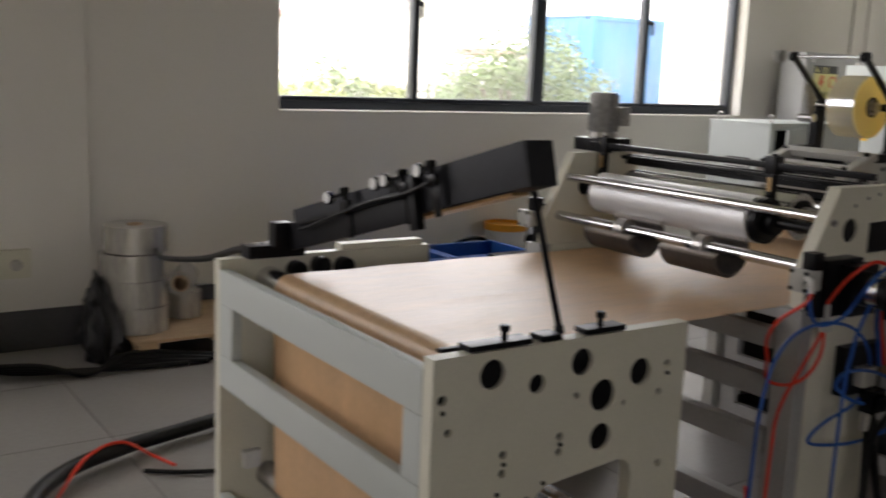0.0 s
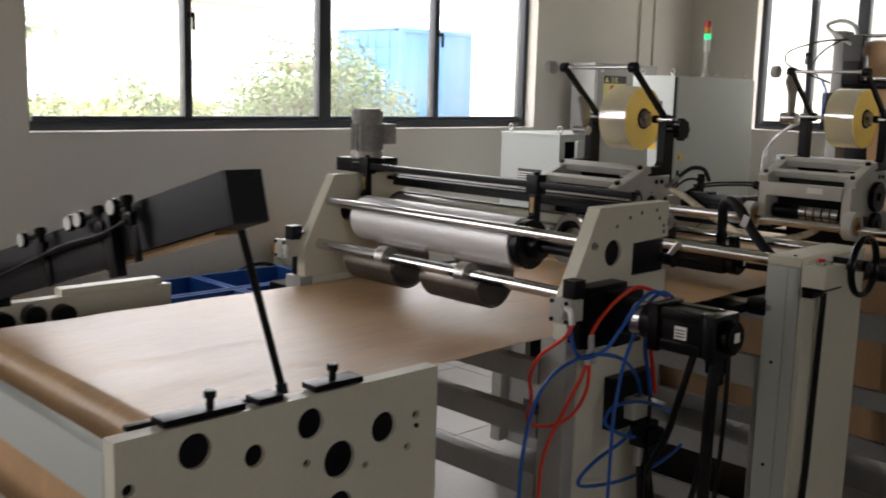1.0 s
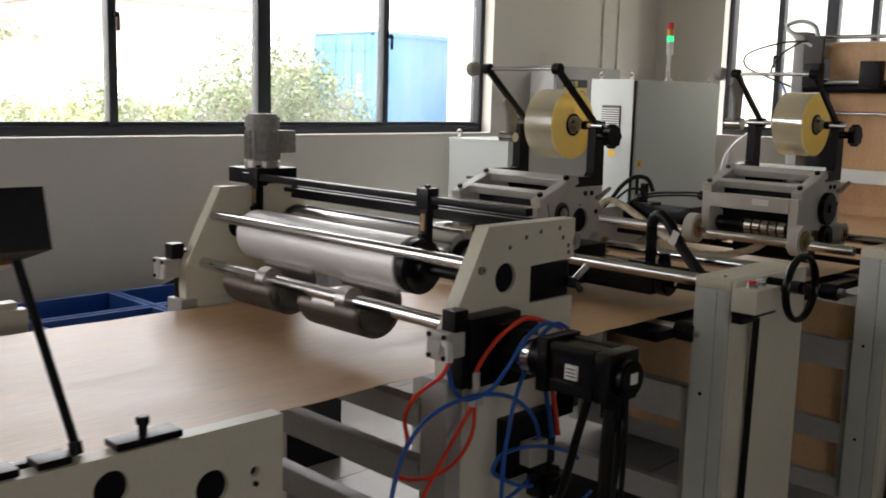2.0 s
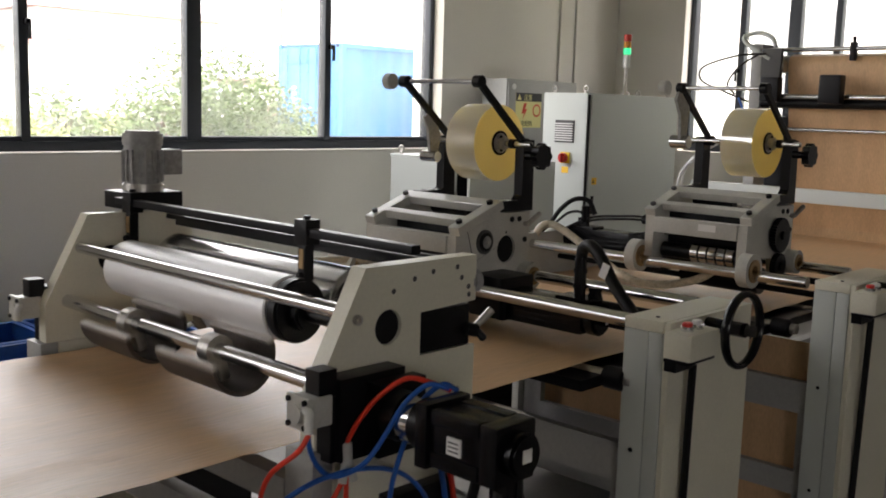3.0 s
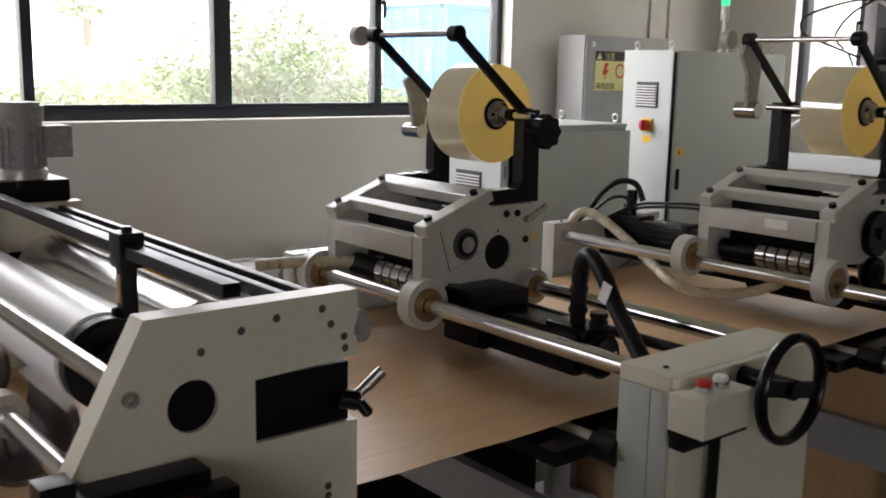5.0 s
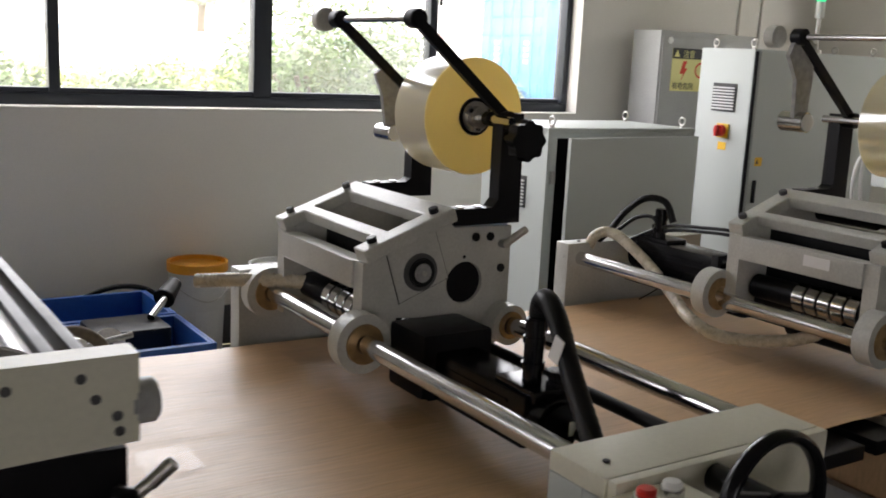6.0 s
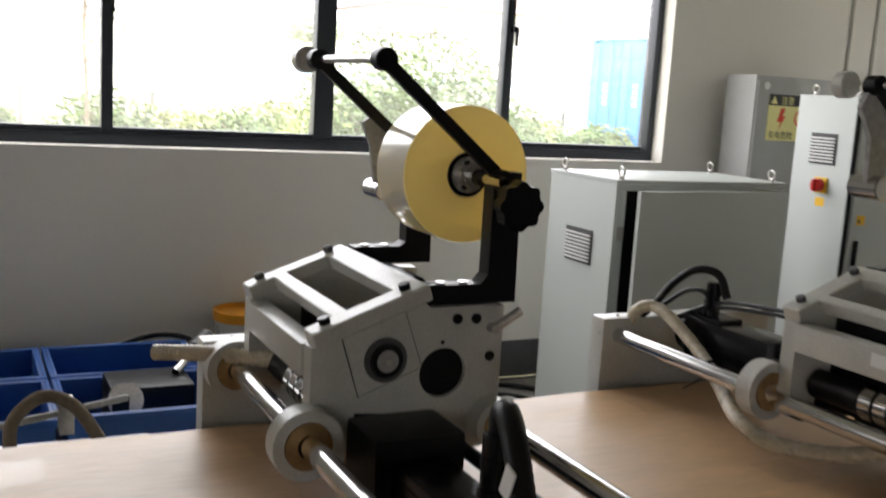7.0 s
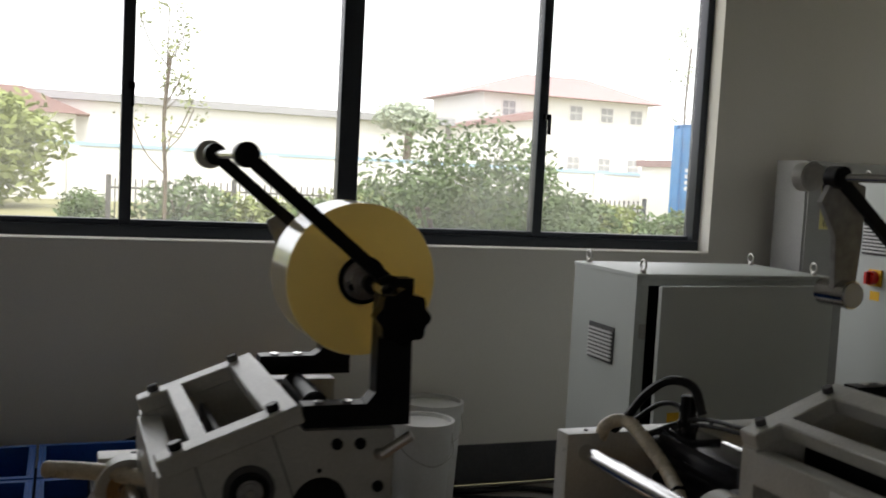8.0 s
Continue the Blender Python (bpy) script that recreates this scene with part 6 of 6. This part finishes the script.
shrub(6.55, 8.3, (1.08, 0.7, 1.08), 26000, 0.031, 3, LEAF, "broad-leaved green bush just outside the window")
rng = random.Random(9)
for k in range(16):
    x = 5.7 + k * 0.85 + rng.uniform(-0.4, 0.4)
    s = rng.uniform(0.6, 1.0)
    shrub(x, 20.2 + rng.uniform(-1.0, 1.0), (1.0, 0.7, s), 1500, 0.085, 20 + k, LEAFY if k % 3 else LEAF, "yellow-green hedge shrub along the iron fence")
shrub(-0.4, 35.5, (4.0, 3.0, 2.1), 9000, 0.20, 61, LEAFY, "big yellow-green bamboo-like bush on the lawn")
shrub(4.1, 26.0, (0.62, 0.6, 0.5), 1800, 0.07, 62, LEAF, "round clipped green bush on the lawn")
for k in range(9):
    shrub(13.0 + rng.uniform(-0.5, 3.0), 4.6 - k * 0.9 + rng.uniform(-0.4, 0.4), (1.1, 0.9, rng.uniform(0.9, 1.3)), 900, 0.10, 80 + k, LEAFY if k % 2 else LEAF, "green shrub outside the end window")


def bare_tree(x, y, h, seed):
    t = thing("young_tree", (x, y, gz), "thin young tree with few leaves outside", "tree", "young trees outside")
    bm = tube(B(), [(x, y, gz), (x + 0.03, y, gz + h * 0.4), (x - 0.02, y, gz + h * 0.7), (x + 0.05, y, gz + h)], 0.03, 8, 6)
    rg = random.Random(seed)
    tips = []
    for k in range(14):
        z = gz + h * rg.uniform(0.45, 0.98)
        a = rg.random() * 6.28
        n = rg.uniform(0.3, 0.75)
        tip = (x + n * 0.7 * math.cos(a), y + n * 0.7 * math.sin(a), z + n * 1.1)
        tips.append(tip)
        tube(bm, [(x, y, z), (x + n * 0.4 * math.cos(a), y + n * 0.4 * math.sin(a), z + n * 0.45), tip], 0.010, 5, 4)
    part("trunk", bm, BARK, t)
    bm = B()
    for k, tip in enumerate(tips):
        leaves(bm, tip, (0.25, 0.25, 0.3), 26, 0.05, seed + k)
    part("crown", bm, LEAFY, t)


bare_tree(5.1, 17.0, 3.3, 5)
bare_tree(19.1, 24.0, 5.4, 8)


def fence():
    f = thing("iron_fence", (6, 21.8, gz), "dark iron picket fence along the lawn", "fence")
    x0, x1, y, h = 4.5, 16.6, 21.8, 1.33
    for z in (0.25, 1.13):
        part("rail", box(B(), x0, x1, y - 0.02, y + 0.02, gz + z, gz + z + 0.04), IRON, f)
    pk = box(B(), -0.013, 0.013, -0.013, 0.013, 0, h)
    me = bpy.data.meshes.new("picket")
    pk.to_mesh(me)
    pk.free()
    me.materials.append(IRON)
    n = 96
    for k in range(n):
        ob = new("picket", me)
        ob.parent = f
        ob.location = (x0 + (x1 - x0) * k / (n - 1) - 6, 0.034, 0)
    for k in range(6):
        part("post", box(B(), x0 + k * 2.42 - 0.05, x0 + k * 2.42 + 0.05, y - 0.055, y - 0.021, gz, gz + 1.4), IRON, f)


fence()


def container():
    c = thing("shipping_container", (19.5, 20.2, gz), "blue corrugated steel shipping container in the yard", "container")
    x0, x1, y0, y1, z0, z1 = 17.08, 23.1, 19.0, 21.44, gz + 0.35, gz + 3.17
    bm = B()
    n = 44
    pts = [(x0 + 0.08 + (x1 - x0 - 0.16) * k / n, y0 + (0.0 if (k // 2) % 2 else 0.05)) for k in range(n + 1)]
    pts += [(x1 - 0.08, y0 + 0.3), (x0 + 0.08, y0 + 0.3)]
    plate(bm, pts, [], z0 + 0.12, z1 - 0.12, "z")
    part("side_wall", bm, CONT, c)
    part("box", box(B(), x0 + 0.07, x1 - 0.05, y0 + 0.31, y1 - 0.02, z0, z1 - 0.03), CONT, c)
    part("roof", box(B(), x0 + 0.02, x1 - 0.02, y0 + 0.02, y1, z1 - 0.029, z1), CONT, c)
    for z in (z0, z1 - 0.12):
        part("rail", box(B(), x0, x1, y0 - 0.03, y0 + 0.06, z, z + 0.11, 0.004), CONT, c)
    for x in (x0, x1 - 0.12):
        part("corner_post", box(B(), x - 0.01, x + 0.11, y0 - 0.04, y0 + 0.08, z0 - 0.1, z1, 0.006), CONT, c)
    part("corner_post", box(B(), x0 - 0.01, x0 + 0.11, y1 - 0.1, y1 + 0.02, z0 - 0.1, z1, 0.006), CONT, c)
    for k in range(2):
        a = y0 + 0.10 + k * 1.15
        d = part("door", box(B(), x0 + 0.0, x0 + 0.06, a, a + 1.12, z0 + 0.1, z1 - 0.1, 0.004), CONT, c)
        for q in range(6):
            part("ridge", box(B(), x0 - 0.022, x0 - 0.001, a + 0.05, a + 1.07, z0 + 0.2 + q * 0.43, z0 + 0.42 + q * 0.43, 0.006), CONT, d)
        for q in (0.3, 0.8):
            part("lock_rod", cyl(B(), (x0 - 0.05, a + q, z0 + 0.1), (x0 - 0.05, a + q, z1 - 0.1), 0.02, 10), CONT, d)
        for q in range(4):
            part("marking", box(B(), x0 - 0.026, x0 - 0.0225, a + 0.45, a + 0.60, z0 + 1.3 + q * 0.14, z0 + 1.38 + q * 0.14), STUCCO, d)
    return c


container()


def far_buildings():
    w = thing("boundary_wall", (10, 42, gz), "long pale wall with a blue coping", "wall")
    part("wall_face", box(B(), -40, 60, 42, 42.3, gz, 1.98), STUCCO, w)
    part("coping", box(B(), -40, 60, 41.95, 42.35, 1.98, 2.12), COPING, w)
    for k in range(26):
        part("pier", box(B(), -38 + k * 3.8, -37.6 + k * 3.8, 41.8, 41.99, gz, 1.97), STUCCO, w)
    h = thing("warehouse", (10, 62, gz), "long white warehouse with a low grey roof", "building")
    part("wall", box(B(), -10, 26, 60, 75, gz, 4.6), STUCCO, h)
    part("roof", box(B(), -10.5, 26.5, 59.6, 76, 4.61, 5.05), SLATE, h)
    v = thing("house", (38, 66, gz), "white two-storey house with a hipped red tile roof", "house")
    x0, x1, y0, y1, z1 = 30.2, 43.2, 64.0, 74.0, 7.3
    part("wall", box(B(), x0, x1, y0, y1, gz, z1), STUCCO, v)
    bm = B()
    e = 0.9
    low = [bm.verts.new(p) for p in ((x0 - e, y0 - e, z1), (x1 + e, y0 - e, z1), (x1 + e, y1 + e, z1), (x0 - e, y1 + e, z1))]
    top = [bm.verts.new(p) for p in ((35.6, 69, z1 + 2.0), (40.6, 69, z1 + 2.0))]
    for q in ((low[0], low[1], top[1], top[0]), (low[1], low[2], top[1]), (low[2], low[3], top[0], top[1]), (low[3], low[0], top[0]), (low[3], low[2], low[1], low[0])):
        bm.faces.new(q)
    part("roof", bm, ROOF, v)
    part("porch_roof", plate(B(), [(26.8, 4.75), (33.4, 6.15), (33.4, 5.6), (26.8, 4.55)], [], y0 - 2.4, y0 - 0.02), ROOF, v)
    part("porch", plate(B(), [(27.2, gz), (33.0, gz), (33.0, 5.5), (27.2, 4.6)], [], y0 - 2.0, y0 - 0.03), STUCCO, v)
    for x in (32.1, 37.3, 39.8, 42.2):
        for z in (2.2, 5.75):
            if x < 34 and z < 5:
                continue
            wn = part("window", box(B(), x - 0.55, x + 0.55, y0 - 0.06, y0 - 0.01, z, z + 1.15), STUCCO, v)
            for q in range(2):
                for r in range(2):
                    part("pane", box(B(), x - 0.47 + q * 0.5, x - 0.03 + q * 0.5, y0 - 0.075, y0 - 0.061, z + 0.08 + r * 0.52, z + 0.54 + r * 0.52), SLATE, wn)
    w2 = thing("house", (0.5, 61, gz), "low white house with a faded red tile roof", "house")
    part("wall", box(B(), -5.0, 4.2, 57.0, 61.0, gz, 3.7), STUCCO, w2)
    part("roof", plate(B(), [(-5.6, 3.71), (4.9, 3.71), (1.6, 4.95), (-3.0, 4.95)], [], 56.5, 61.5), ROOF, w2)
    k = thing("kiosk", (40, 44, gz), "small red and white roadside building", "building")
    part("wall", box(B(), 28.5, 32, 38.0, 41, gz, 2.4), STUCCO, k)
    part("band", box(B(), 28.4, 32.1, 37.9, 37.99, 0.9, 1.5), ROOF, k)
    part("roof", box(B(), 28.3, 32.2, 37.8, 41.1, 2.41, 2.7), ROOF, k)
    t = thing("round_tree", (22.5, 58, gz), "dense round green tree beyond the wall", "tree")
    bm = B()
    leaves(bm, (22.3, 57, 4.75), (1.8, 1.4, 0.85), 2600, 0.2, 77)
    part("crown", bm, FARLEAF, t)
    part("trunk", tube(B(), [(22.5, 57, gz), (22.5, 57, 2), (22.6, 57, 4.0)], 0.25, 8, 4), BARK, t)
    # set near and tall so that it holds back the end window's skylight
    o = thing("office_block", (22, 4.5, gz), "pale office building seen through the end window", "building")
    part("wall", box(B(), 17.5, 27, -8, 17, gz, 14), STUCCO, o)
    for a in range(10):
        for b in range(4):
            part("window", box(B(), 17.43, 17.49, -7.0 + a * 2.4, -5.6 + a * 2.4, 1.6 + b * 3.2, 3.3 + b * 3.2), SLATE, o)


far_buildings()


# ---- clear film patches that ride on the paper ----
PATCHES = []
SPEED, PITCH = 0.942, 0.471
for k in range(9):
    for y in (3.21, 2.775):
        x = 3.40 + (k - 4) * PITCH
        bm = B()
        n = 6
        rows = [[bm.verts.new((-0.047 + 0.094 * i / n, y2, 0.0006 * math.sin(i * 2.1 + j))) for j, y2 in enumerate((-0.055, -0.02, 0.02, 0.055))] for i in range(n + 1)]
        for a, b in zip(rows, rows[1:]):
            for j in range(3):
                bm.faces.new((a[j], b[j], b[j + 1], a[j + 1]))
        ob = part("film_patch", bm, PATCH)
        tagged(ob, "small clear film patch stuck on the brown paper", "film patch", "film patches on the paper")
        ob.location = (x, y, WEB + 0.004)
        PATCHES.append((ob, x, y))


# ---- what moves ----
def motions():
    sx, sy, sz = SHAFT
    base = BASE[PRESS.name]
    walk(TURNING, [(k / 10, pose(sx - base.x, sy - base.y, sz - base.z, 0, -(357 + 720 * (k / 10 - 2.6)), 0)) for k in range(81)])
    # the film rolls pay out slowly
    for k, roll in enumerate(ROLLS):
        x, y, z = BASE[roll.name]
        walk(roll, [(t / 2, pose(x, y, z, 0, 15 * k - 44 * t, 0)) for t in range(17)])
    # each patch waits under the press's rear roller, then runs with the paper
    for ob, x, y in PATCHES:
        start = 3.02
        leave = 6.5 - (x - start) / SPEED
        rows = [(0.0, pose(start, y, WEB + 0.004)), (leave - 0.1, pose(start, y, WEB + 0.004)), (leave, pose(start + 0.02, y, WEB + 0.004))] if leave < 7.8 else [(0.0, pose(start, y, WEB + 0.004))]
        t = leave + 0.4
        while t < 8.0:
            rows.append((t, pose(start + SPEED * (t - leave), y, WEB + 0.004)))
            t += 0.4
        rows.append((8.0, pose(start + max(0.0, SPEED * (8.0 - leave)), y, WEB + 0.004)))
        walk(ob, rows)


motions()
